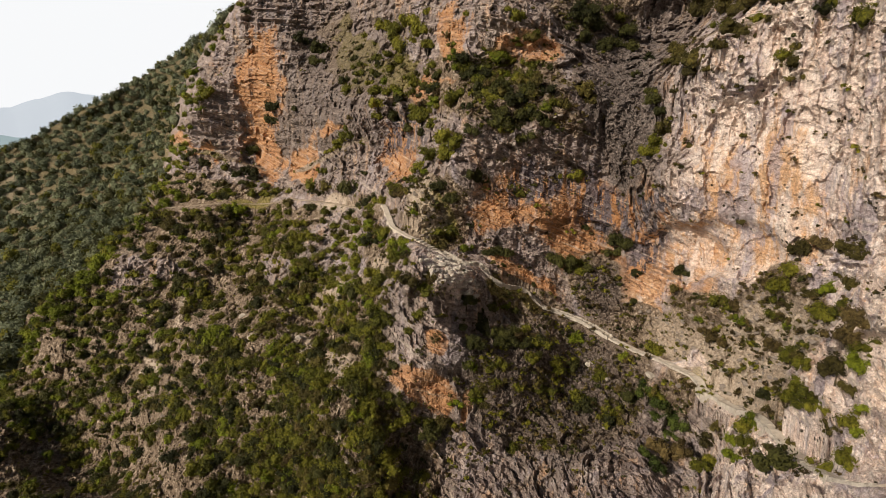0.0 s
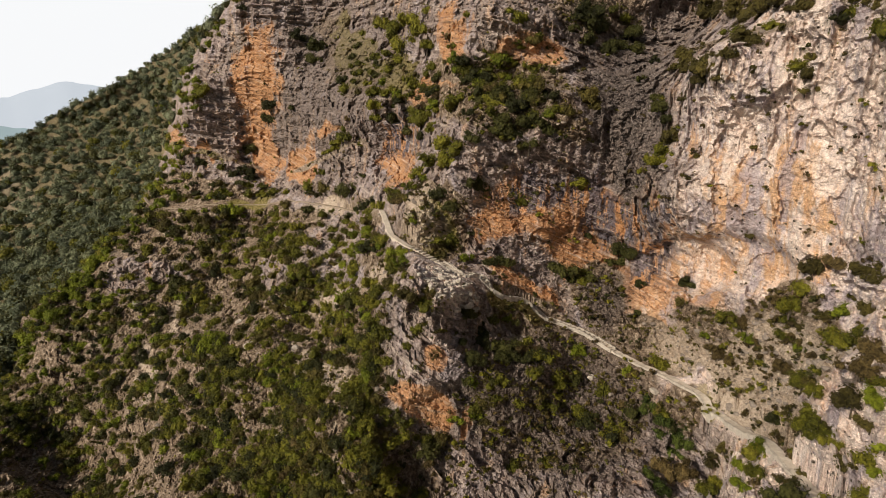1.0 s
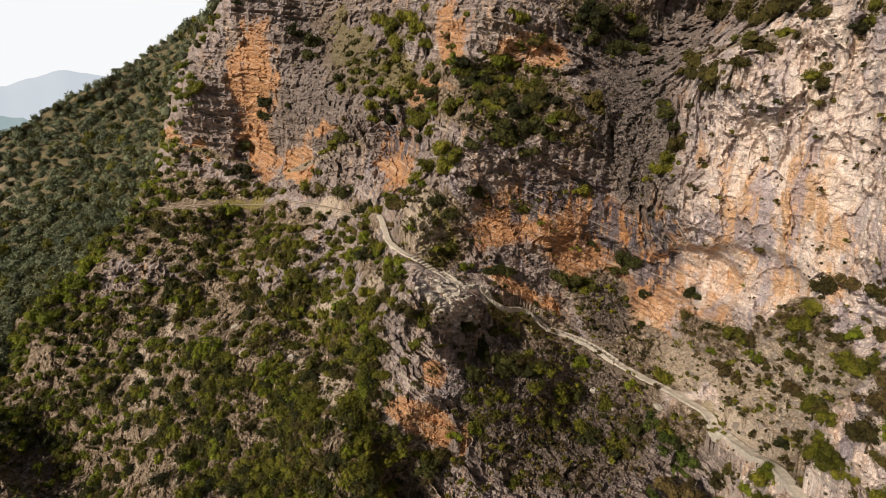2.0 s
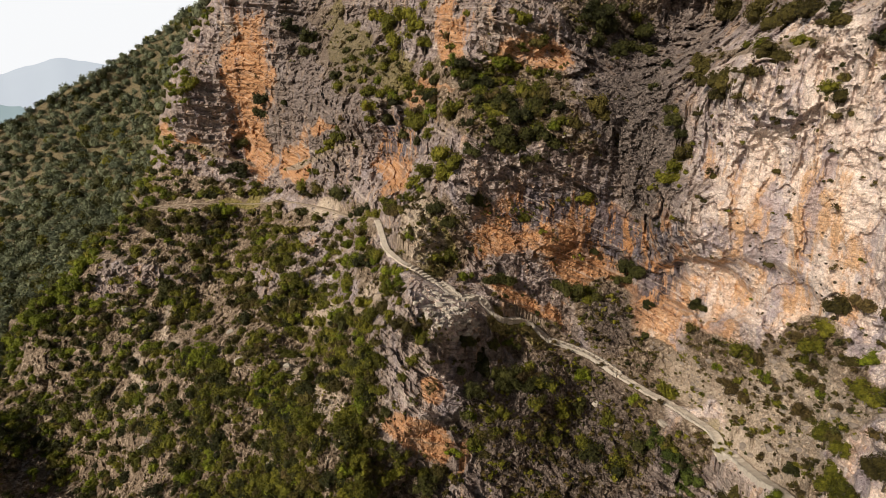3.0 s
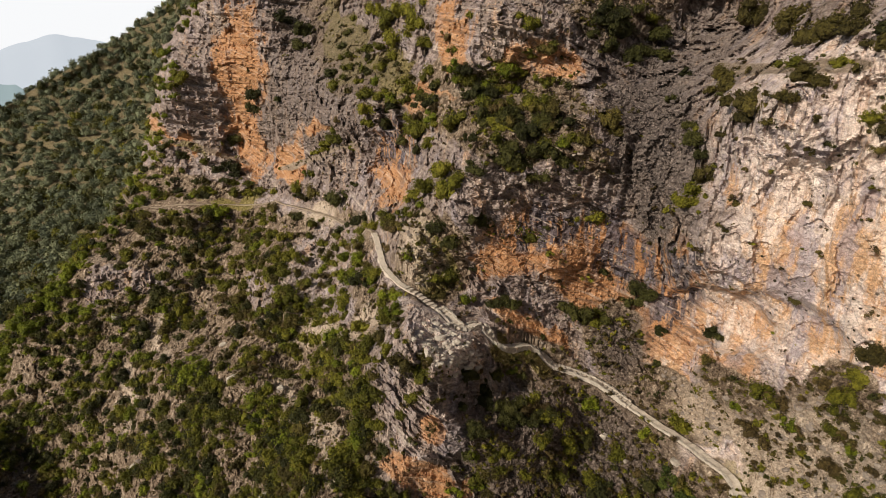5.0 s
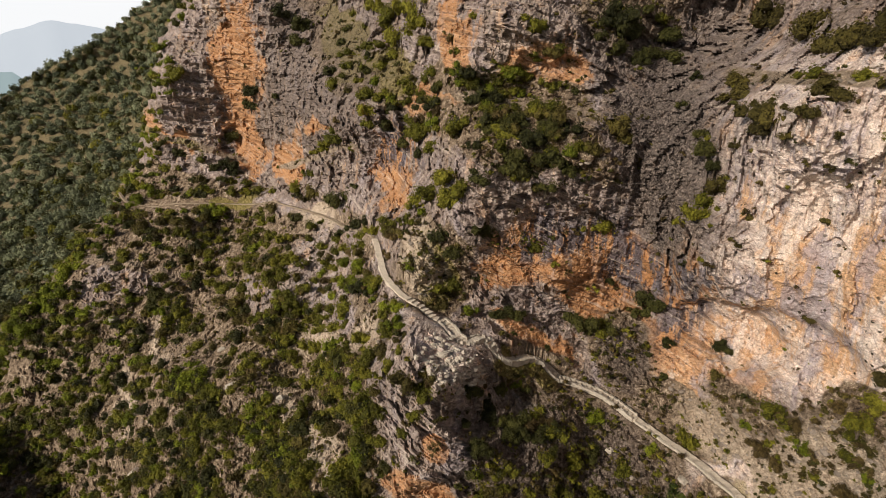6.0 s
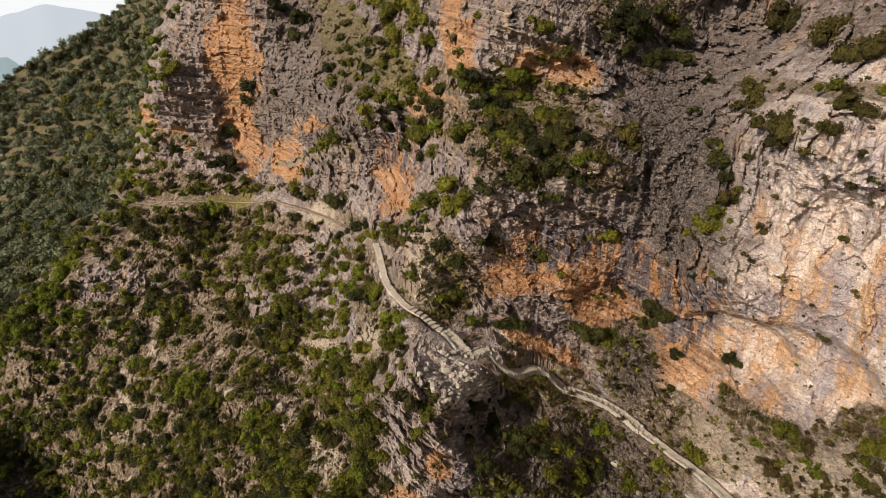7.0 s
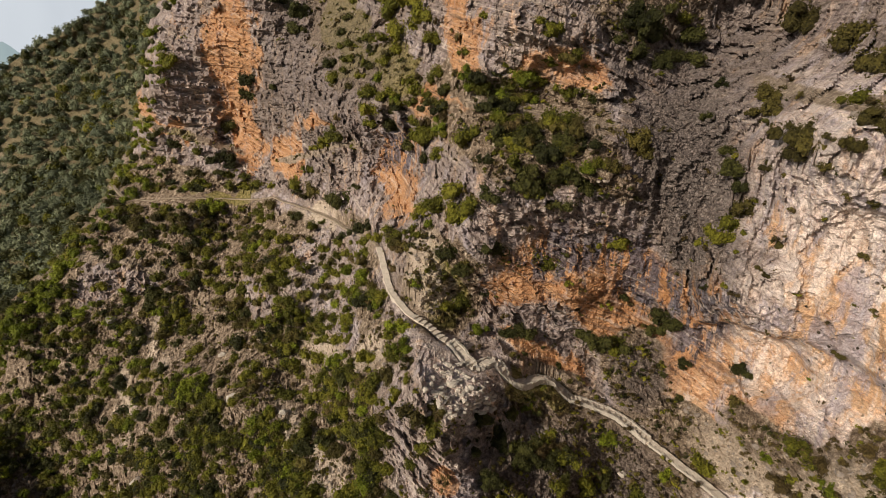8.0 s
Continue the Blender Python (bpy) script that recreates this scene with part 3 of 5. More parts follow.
def build_range(a, e):
    """Range and cover of every point of the wall."""
    near = near_range(a, e)
    base = station_point(a, e, near)
    wob = np.stack([fractal(base * 0.13, 4, 0.55, 40), fractal(base * 0.13 + 31, 4, 0.55, 50), fractal(base * 0.13 + 57, 4, 0.55, 60)], 1) * 1.1
    cov = covers(a, e, wob[:, 0], wob[:, 1])
    rock = 1 - 0.82 * cov[:, 1]
    td = np.abs(e - trail_dip(a))
    calm = 1 - 0.92 * np.exp(-(td * near / 57.3 / 1.7) ** 2)
    for ca, ce, ra, re, turn, deep, rim in HOLLOWS:
        near = near + deep * oval(a + 0.35 * wob[:, 0], e + 0.35 * wob[:, 1], ca, ce, ra, re, turn, rim) * calm
    for a0, e0, a1, e1, wide, tall in BENCHES:
        mid = e0 + (e1 - e0) * (a - a0) / (a1 - a0)
        along = ease(a0 - 1.0, a0 + 1.0, a) * (1 - ease(a1 - 1.0, a1 + 1.0, a))
        h = (e + 0.25 * wob[:, 1] - mid) / tall
        near = near + wide * 0.5 * np.tanh(h * 5) * np.exp(-h * h) * along
        strip = np.exp(-(h / 0.28) ** 2) * along
        cov[:, 1] = np.maximum(cov[:, 1], strip)
        cov[:, 5] = np.maximum(cov[:, 5], 0.35 * strip)
    # the footpath's bench
    slope = np.abs(np.gradient(TRAIL[:, 1], TRAIL[:, 0]))
    keep = np.interp(a, TRAIL[:, 0], 1 / (1 + (slope / 2.0) ** 2))
    side = (e - trail_dip(a)) * near / 57.3
    near = near + keep * 1.1 * np.tanh(side * 2.5) * np.exp(-(side / 3.0) ** 2)
    # beds dip to the east; the far cliff lies flatter
    dip = np.where(a < -5, 0.10, 0.42)
    bedded = np.stack([base[:, 0] * 0.5, base[:, 1] * 0.5, base[:, 2] + dip * base[:, 0]], 1)
    b1, j1 = blocks(bedded * np.array((0.16, 0.16, 0.15)) + 0.25 * wob, 3)
    b2, j2 = blocks(bedded * np.array((0.5, 0.5, 0.42)) + 0.2 * wob, 13)
    b3, j3 = blocks(bedded * np.array((1.5, 1.5, 1.25)), 23, 1.2)
    flute = fractal(base * np.array((0.30, 0.30, 0.06)), 4, 0.55, 70, True)
    beds = fractal(bedded * np.array((0.06, 0.06, 0.55)), 4, 0.6, 80)
    rough = fractal(base * 0.55, 5, 0.55, 90)
    thick = np.where(a < -5, 3.4, 2.1)
    q = bedded[:, 2] / thick + 0.7 * fractal(base * 0.045, 3, 0.5, 130) + 0.12 * rough
    layer = np.floor(q)
    ledges = (0.5 - (q - layer)) * (0.35 + 1.3 * hashed(layer, layer * 0, layer * 0, 5))
    scale = np.clip(near / 85, 0.8, 1.7)
    fine_share = np.clip(88 / near, 0.3, 1.1) ** 1.4
    pillar, pj = blocks(base * np.array((0.30, 0.30, 0.085)) + 0.2 * wob, 33, 1.3)
    west = 1 - ease(-12, -2, a)
    upright = ease(14, 26, a) * ease(-24, -12, e)
    u2, k2 = blocks(base * np.array((0.42, 0.42, 0.20)) + 0.25 * wob, 53, 1.5)
    u3, k3 = blocks(base * np.array((1.15, 1.15, 0.62)) + 0.15 * wob, 63, 1.6)
    b4, j4 = blocks(base * np.array((2.2, 2.2, 2.8)), 43, 1.4)
    grit = fractal(base * 1.7, 3, 0.7, 95) + 0.9 * b4
    rocky = west * 0.75 * ledges + 0.6 * (1 - west) * (1 - 0.75 * upright) * ledges + (1.25 - 0.95 * upright - 0.4 * west) * b1 + (0.6 - 0.25 * west) * (1 - 0.7 * upright) * np.sqrt(fine_share) * b2 + (0.26 - 0.22 * upright) * fine_share * b3 + upright * (0.70 * u2 + 0.24 * u3 - 0.30 * np.exp(-(k2 / 0.07) ** 2) - 0.12 * np.exp(-(k3 / 0.09) ** 2)) - (0.6 - 0.25 * west) * flute + (0.75 - 0.62 * upright) * beds + (0.34 - 0.24 * upright) * fine_share * rough + (0.15 - 0.11 * upright) * fine_share * grit + upright * (0.75 * pillar - 0.4 * np.exp(-(pj / 0.08) ** 2)) - 0.35 * np.exp(-(j1 / 0.06) ** 2) - 0.3 * np.exp(-(j2 / 0.08) ** 2)
    earth = 1.6 * fractal(base * 0.07, 3, 0.5, 100) + 0.5 * fine_share * rough + 0.3 * b2 + 0.24 * fine_share * b3 + 0.18 * fine_share * grit
    smooth_ochre = 1 - 0.45 * cov[:, 0]
    near = near + calm * scale * (rock * rocky * smooth_ochre + (1 - rock) * earth)
    # round the spur's edge the land falls back to the wooded hill
    hill = hill_range(a, e)
    hp = station_point(a, e, hill)
    hill = hill * (1 + 0.05 * fractal(hp * 0.012, 4, 0.5, 110) + 0.012 * fractal(hp * 0.06, 3, 0.5, 120))
    hill = np.maximum(hill, near * 1.03)
    edge = np.interp(e, SPUR_EDGE[:, 0], SPUR_EDGE[:, 1]) + 0.35 * wob[:, 0]
    back = 1 - ease(-0.35, 0.15, a - edge)
    near = near * (1 + 0.05 * np.exp(-((a - edge) / 0.7) ** 2))
    far = ease(0.7, 1.0, back)
    cov[:, 1] = np.maximum(cov[:, 1], far)
    cov[:, 0] *= 1 - far
    cov[:, 2] = np.maximum(cov[:, 2], far)
    cov[:, 5] *= 1 - 0.7 * far
    cov[:, 6] = np.maximum(cov[:, 6], 0.55 * far)
    return near + (hill - near) * back, cov, back


# columns and rows of the sheet: fine where the gorge wall stands, coarse round it
FINE = 0.132
cols = np.concatenate([np.arange(-118, -50, 2.0), np.arange(-50, 56, FINE), np.arange(56, 121, 2.0)])
rows_e = np.concatenate([np.arange(-70, -48, 1.0), np.arange(-48, 15, FINE), np.arange(15, 60, 1.2)])
A, E = np.meshgrid(cols, rows_e)
A, E = A.ravel(), E.ravel()
SKY = np.interp(A, SKYLINE[:, 0], SKYLINE[:, 1])
over = np.maximum(E - SKY, 0)
RANGE, COVER, BACK = build_range(A, np.minimum(E, SKY))
GRID = station_point(A, np.minimum(E, SKY), RANGE + over * 9.0)
top = station_point(A, np.minimum(E, SKY), RANGE)
GRID[:, 2] = np.where(over > 0, top[:, 2] - 0.35 * over * 9.0 - 0.02 * (over * 9.0) ** 1.3, GRID[:, 2])
NCOL, NROW = len(cols), len(rows_e)


def trail_line():
    t = np.arange(len(TRAIL))
    fine = np.linspace(4, len(TRAIL) - 3, 900)
    a, e = np.interp(fine, t, TRAIL[:, 0]), np.interp(fine, t, TRAIL[:, 1])
    p = station_point(a, e, near_range(a, e))
    for _ in range(14):
        p[1:-1] = 0.25 * p[:-2] + 0.5 * p[1:-1] + 0.25 * p[2:]
    step_len = np.concatenate([[0], np.cumsum(np.linalg.norm(np.diff(p, axis=0), axis=1))])
    s = np.arange(0, step_len[-1], 0.4)
    line = np.stack([np.interp(s, step_len, p[:, k]) for k in range(3)], 1)
    return line, np.interp(s, step_len, a)


LINE, LINE_A = trail_line()
along = np.gradient(LINE, axis=0)
flat_dir = along[:, :2] / np.linalg.norm(along[:, :2], axis=1)[:, None]
SIDE = np.stack([flat_dir[:, 1], -flat_dir[:, 0], np.zeros(len(LINE))], 1)  # towards the valley
GRADE = along[:, 2] / np.linalg.norm(along[:, :2], axis=1)

# the ground is cut and filled to the footpath's level
close = np.nonzero((np.abs(E - trail_dip(A)) < 9) & (over <= 0) & (BACK < 0.3) & (A < 70))[0]
for chunk in np.array_split(close, 60):
    g = GRID[chunk]
    d2 = (g[:, None, 0] - LINE[None, :, 0]) ** 2 + (g[:, None, 1] - LINE[None, :, 1]) ** 2
    k = d2.argmin(1)
    d, level = np.sqrt(d2[np.arange(len(chunk)), k]), LINE[k, 2]
    z = np.where(np.abs(g[:, 2] - level) < 2.6, np.minimum(g[:, 2], level - 0.06 + np.maximum(d - 1.05, 0) * 3.5), g[:, 2])
    GRID[chunk, 2] = np.where((d < 1.15) & (np.abs(z - level) < 3), np.maximum(z, level - 1.1), z)


def on_wall(a, e):
    """Points of the finished wall at bearings and dips."""
    i = np.clip(np.searchsorted(cols, a) - 1, 0, NCOL - 2)
    j = np.clip(np.searchsorted(rows_e, e) - 1, 0, NROW - 2)
    u = ((a - cols[i]) / (cols[i + 1] - cols[i]))[:, None]
    v = ((e - rows_e[j]) / (rows_e[j + 1] - rows_e[j]))[:, None]
    g = lambda jj, ii: GRID[jj * NCOL + ii]
    return (g(j, i) * (1 - u) + g(j, i + 1) * u) * (1 - v) + (g(j + 1, i) * (1 - u) + g(j + 1, i + 1) * u) * v


def cover_at(a, e):
    i = np.clip(np.searchsorted(cols, a), 0, NCOL - 1)
    j = np.clip(np.searchsorted(rows_e, e), 0, NROW - 1)
    return COVER[j * NCOL + i], BACK[j * NCOL + i]


def sheet(name, verts, quads, material, smooth=False):
    me = bpy.data.meshes.new(name)
    verts, quads = np.asarray(verts, np.float32), np.asarray(quads, np.int32)
    n = quads.shape[1]
    me.vertices.add(len(verts))
    me.vertices.foreach_set("co", verts.ravel())
    me.loops.add(quads.size)
    me.loops.foreach_set("vertex_index", quads.ravel())
    me.polygons.add(len(quads))
    me.polygons.foreach_set("loop_start", np.arange(0, quads.size, n, dtype=np.int32))
    me.polygons.foreach_set("use_smooth", np.full(len(quads), smooth))
    me.update(calc_edges=True)
    me.materials.append(material)
    return me


def grid_quads(nc, nr, first=0):
    k = np.arange(nc * nr).reshape(nr, nc) + first
    return np.stack([k[:-1, :-1], k[:-1, 1:], k[1:, 1:], k[1:, :-1]], -1).reshape(-1, 4)


# the valley floor and the land behind, out to the horizon, joined to the wall in one sheet
ring_b = np.linspace(-180, 180, 121)
ring_r = np.concatenate([np.linspace(0.02, 200, 14), np.geomspace(240, 4600, 22)])
VB, VR = (q.ravel() for q in np.meshgrid(ring_b, ring_r))
vx, vy = STATION[0] + VR * np.sin(np.radians(VB)), STATION[1] + VR * np.cos(np.radians(VB))
behind = np.clip(-np.cos(np.radians(VB)), 0, 1)
vz = -62 + 0.55 * behind * np.clip(VR - 120, 0, 420) + 6 * fractal(np.stack([vx, vy, vx * 0], 1) * 0.01, 3)
valley = np.stack([vx, vy, vz], 1)
foot = np.stack([GRID[:NCOL, 0], GRID[:NCOL, 1], np.full(NCOL, -75.0)], 1)
verts = np.concatenate([GRID, foot, valley])
k = np.arange(NCOL)
skirt = np.stack([NCOL * NROW + k[:-1], NCOL * NROW + k[1:], k[1:], k[:-1]], 1)
quads = np.concatenate([grid_quads(NCOL, NROW), skirt, grid_quads(len(ring_b), len(ring_r), NCOL * (NROW + 1))])
me = sheet("ground", verts, quads, GROUND)
rest = len(verts) - len(GRID)
extra = np.tile(np.array((0.0, 1.0, 0.7, 0.0, 0.0, 0.0, 0.0)), (rest, 1))
cov = np.concatenate([COVER, extra])
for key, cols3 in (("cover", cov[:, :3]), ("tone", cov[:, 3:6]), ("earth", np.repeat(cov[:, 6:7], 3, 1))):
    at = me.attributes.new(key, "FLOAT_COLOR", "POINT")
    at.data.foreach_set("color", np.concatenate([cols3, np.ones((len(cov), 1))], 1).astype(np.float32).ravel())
ground = tagged(new("ground", me), "steep grey and ochre limestone gorge wall with soil slopes", "cliff", kind="structure")


def part(name, me, parent, label="", at=None):
    ob = new(name, me)
    ob.parent = parent
    if at is not None:
        ob.matrix_local = at
    return tagged(ob, label) if label else ob


# ---- far mountains beyond the gorge, haze painted as pale colour and glow ----
def far_ridge(name, label, bearings, dips, distance, material, seed):
    b = np.linspace(bearings[0], bearings[-1], 160)
    d = np.interp(b, bearings, dips) + 0.12 * fractal(np.stack([b * 0.8, b * 0, b * 0], 1), 4, 0.5, seed)
    rows = []
    for s in np.linspace(0, 1, 14):
        r = distance * (0.78 + 0.22 * s)
        z = -300 + (300 + 70 + distance * np.tan(np.radians(d))) * s ** 0.8
        p = np.stack([r * np.sin(np.radians(b)), r * np.cos(np.radians(b)), z], 1)
        p[:, 2] += 40 * (1 - s) * fractal(p * 0.004, 4, 0.5, seed + 5) * (s > 0)
        rows.append(p)
    p = np.concatenate(rows + [rows[-1] + np.array((0, 300, -200))])
    me = sheet(name, p, grid_quads(160, 15), material, True)
    return tagged(new(name, me), label, "mountain", kind="structure")


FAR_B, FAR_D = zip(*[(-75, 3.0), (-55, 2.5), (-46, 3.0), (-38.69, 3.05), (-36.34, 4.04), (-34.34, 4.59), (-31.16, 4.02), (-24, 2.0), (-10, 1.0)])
far_ridge("backdrop_mountain", "pale grey-blue mountain with painted haze", FAR_B, FAR_D, 3900, haze_material("far_haze", (0.07, 0.08, 0.09), (0.66, 0.71, 0.77), 1.0), 3)
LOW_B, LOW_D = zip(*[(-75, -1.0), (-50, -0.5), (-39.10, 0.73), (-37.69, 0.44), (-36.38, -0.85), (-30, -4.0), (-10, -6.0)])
far_ridge("backdrop_ridge", "blue-green lower ridge with painted haze", LOW_B, LOW_D, 2300, haze_material("near_haze", (0.05, 0.07, 0.065), (0.38, 0.47, 0.49), 1.0), 9)


# ---- shrubs and trees ----
def crown_arrays(seed, lobes, leaves, leaf, flat, spread=1.0, fine=1):
    """A crown of unit radius: leaf sprays over several lobes with a dense leafy mass in each."""
    rng = np.random.default_rng(seed)
    cen = rng.normal(size=(lobes, 3)) * np.array((0.46, 0.46, 0.30)) * spread
    cen[:, 2] = np.abs(cen[:, 2]) + 0.42 * flat
    rad = rng.uniform(0.18, 0.46, lobes) * (1.25 - 0.25 * spread) ** 2
    V, F = [], []
    count = 0
    ico = bmesh.new()
    bmesh.ops.create_icosphere(ico, subdivisions=fine, radius=1)
    iv = np.array([v.co for v in ico.verts])
    fi = np.array([[v.index for v in f.verts] for f in ico.faces])
    ico.free()
    for c, r in zip(cen, rad):
        w = iv * r * 0.80 * rng.uniform(0.66, 1.16, (len(iv), 1)) * np.array((1, 1, flat)) + c
        V.append(w)
        F.append(fi + count)
        count += len(w)
    which = rng.choice(lobes, leaves, p=rad ** 2 / (rad ** 2).sum())
    d = rng.normal(size=(leaves, 3))
    d /= np.linalg.norm(d, axis=1)[:, None]
    d[:, 2] = np.where(d[:, 2] < -0.55, -d[:, 2], d[:, 2])
    pos = cen[which] + d * (rad[which] * rng.uniform(0.78, 1.25, leaves))[:, None] * np.array((1, 1, flat))
    nrm = d + rng.normal(size=(leaves, 3)) * 0.5
    nrm /= np.linalg.norm(nrm, axis=1)[:, None]
    side = np.cross(nrm, rng.normal(size=(leaves, 3)))
    side /= np.linalg.norm(side, axis=1)[:, None]
    up = np.cross(nrm, side)
    s = leaf * rng.uniform(0.6, 1.35, (leaves, 1))
    q = np.stack([pos - side * s - up * s * 0.5, pos + side * s - up * s * 0.4, pos + up * s * 1.1], 1)
    V.append(q.reshape(-1, 3))
    F.append(np.arange(leaves)[:, None] * 3 + count + np.array((0, 1, 2)))
    return np.concatenate(V), np.concatenate(F), count


def stems_mesh(seed):
    """A short tapered trunk that forks into leaning limbs, of unit height."""
    rng = random.Random(seed)
    bm = bmesh.new()
    for i in range(4):
        lean = Vector((rng.uniform(-0.5, 0.5), rng.uniform(-0.5, 0.5), 0)) if i else Vector((0.05, 0.05, 0))
        last = None
        for s in range(4):
            h = s / 3
            c = Vector((0, 0, -0.25)) + lean * h * h + Vector((0, 0, 0.95 * h * (1.0 if not i else 0.85)))
            r = (0.07 if not i else 0.05) * (1 - 0.7 * h)
            ring = [bm.verts.new(c + Vector((math.cos(q) * r, math.sin(q) * r, 0))) for q in (0, 1.257, 2.513, 3.770, 5.027)]
            if last:
                for m in range(5):
                    bm.faces.new((last[m], last[(m + 1) % 5], ring[(m + 1) % 5], ring[m]))
            last = ring
    me = bpy.data.meshes.new("trunk")
    bm.to_mesh(me)
    bm.free()
    me.materials.append(BARK)
    return me


NEAR_CROWNS = [crown_arrays(200 + i, 9 + i % 4, 900, 0.058, (0.85, 0.95, 1.1)[i % 3], 0.8, 2) for i in range(9)]
FAR_CROWNS = [crown_arrays(300 + i, 4 + i % 2, 110, 0.10, 0.95, 0.5) for i in range(6)]
MID_CROWNS = [crown_arrays(250 + i, 7 + i % 3, 360, 0.066, (0.8, 0.95, 1.1)[i % 3], 0.72) for i in range(9)]
TINY_CROWNS = [crown_arrays(400 + i, 3, 50, 0.16, 0.7) for i in range(5)]
TRUNKS = [stems_mesh(i) for i in range(3)]
CROWN_MESH = {}
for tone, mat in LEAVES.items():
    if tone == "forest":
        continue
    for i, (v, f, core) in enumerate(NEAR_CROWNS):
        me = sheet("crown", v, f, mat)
        # inner mass tinted darker: shade inside the crown put into the colour
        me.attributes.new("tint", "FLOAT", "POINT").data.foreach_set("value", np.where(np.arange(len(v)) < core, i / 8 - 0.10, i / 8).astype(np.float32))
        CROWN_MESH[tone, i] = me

SHRUB_WORDS = {
    "dark": "dark green evergreen holm oak shrub rooted in rock",
    "olive": "olive green dense maquis shrub on stony slope",
    "drab": "dusty brown-green kermes oak shrub on pale rock",
    "bright": "bright fresh green spring-leafed shrub on ledge",
    "green": "mid-green leafy shrub in a damp hollow",
    "rust": "brownish half-bare dry shrub on stony ground",
}
shrub_rng = random.Random(5)
SHRUBS = []


def shrub(a, e, r, tone, group):
    """One shrub of radius r metres, rooted in the wall."""
    p = on_wall(np.array([a]), np.array([e]))[0]
    i = shrub_rng.randrange(9)
    spin, tall = shrub_rng.uniform(0, 360), shrub_rng.uniform(0.9, 1.2)
    root = new("shrub")
    root.matrix_world = Matrix.LocRotScale((p[0], p[1], p[2] - 0.45 * r), Euler((0, 0, radians(spin))), (r, r, r * tall))
    part("crown", CROWN_MESH[tone, i], root)
    part("trunk", TRUNKS[i % 3], root)
    tagged(root, SHRUB_WORDS[tone], "shrub", group)
    SHRUBS.append((a, e, r))


for spot in [(-16.8, 0.0, 1.2), (-21.5, -4.0, 2.9), (-25.8, -5.3, 2.1), (-21.7, -6.6, 2.7), (-22.3, -7.7, 1.8), (-21.5, -7.2, 2.1), (-23.0, -6.7, 1.7), (-11.3, 2.6, 2.1), (-14.1, 5.1, 2.9), (-15.6, 7.3, 2.9), (-18.8, 0.3, 2.9), (-19.1, -1.0, 2.4), (-13.8, 6.2, 2.5)]:
    shrub(*spot, "dark", "shrubs on the far cliff")
for spot in [(-25.1, 1.7, 2.8), (-26.1, 1.0, 2.0), (-9.7, -4.6, 1.2), (-24.1, -5.8, 2.2), (-14.1, -7.3, 1.8), (-12.1, -4.1, 2.3), (-13.3, -5.0, 1.7), (-11.0, -3.6, 2.9), (-12.2, -4.6, 2.3), (-15.4, -8.7, 2.2)]:
    shrub(*spot, "olive", "shrubs on the far cliff")
for spot in [(-11.0, -1.7, 1.1)]:
    shrub(*spot, "rust", "shrubs on the far cliff")
for spot in [(-28.2, -8.8, 2.4), (-30.2, -7.6, 2.4), (-29.7, -7.1, 1.7), (-28.9, -8.1, 1.8)]:
    shrub(*spot, "bright", "shrubs on the far cliff")
for spot in [(2.7, -3.0, 1.3), (-5.7, -2.1, 2.3), (4.9, -1.6, 2.1), (6.6, -0.9, 2.4), (8.4, -2.6, 2.7), (10.1, -1.3, 2.1), (6.1, -3.9, 2.1), (10.2, -4.5, 2.4), (11.7, -5.2, 1.9), (8.0, -5.6, 2.1), (3.7, 1.2, 1.7), (4.8, 1.0, 1.5), (12.3, -1.2, 1.5), (-5.1, -0.1, 2.1), (-4.3, -3.7, 1.7), (-2.8, -4.6, 1.6), (-9.4, 6.4, 1.7), (-1.0, 1.8, 1.4), (12.1, 1.9, 0.9)]:
    shrub(*spot, "dark", "shrubs on the upper ledges")
for spot in [(-2.3, 9.3, 1.4), (-0.9, -1.7, 1.4), (8.8, 0.2, 1.4), (0.9, -1.8, 1.2), (2.5, 8.4, 0.9), (-2.8, -2.7, 2.8), (-1.6, -4.1, 2.2), (-3.6, -1.5, 2.0), (-7.9, 0.7, 2.4), (-7.9, -0.7, 2.1), (-7.8, -2.0, 1.7), (8.2, 7.6, 1.7), (7.1, 8.4, 1.2), (-2.7, 7.4, 2.9), (-4.4, 5.8, 2.9), (-5.5, 7.3, 2.9), (-6.6, 8.4, 2.8), (-2.1, 5.7, 2.3), (-3.8, 8.4, 2.5)]:
    shrub(*spot, "olive", "shrubs on the upper ledges")
for spot in [(0.4, 6.3, 1.1), (-1.0, -0.4, 1.2), (5.1, 8.6, 0.6)]:
    shrub(*spot, "rust", "shrubs on the upper ledges")
for spot in [(1.1, 3.5, 1.5), (1.1, 2.5, 1.4)]:
    shrub(*spot, "bright", "shrubs on the upper ledges")
for spot in [(15.6, 5.4, 1.7), (17.6, 8.5, 1.3), (18.8, 4.9, 2.6), (16.3, 6.9, 2.9), (14.9, 7.8, 2.5), (19.7, 6.1, 2.7), (20.9, 4.4, 2.3), (17.9, 4.2, 2.2), (14.0, 6.4, 1.6), (21.7, 0.8, 1.1), (24.3, -2.6, 1.7), (23.7, -1.5, 1.3), (24.8, -4.1, 1.3), (22.5, 3.1, 1.1)]:
    shrub(*spot, "dark", "shrubs in the gully")
for spot in [(15.4, -1.3, 2.4), (17.1, -2.3, 1.8), (14.1, -3.1, 1.4)]:
    shrub(*spot, "drab", "shrubs in the gully")
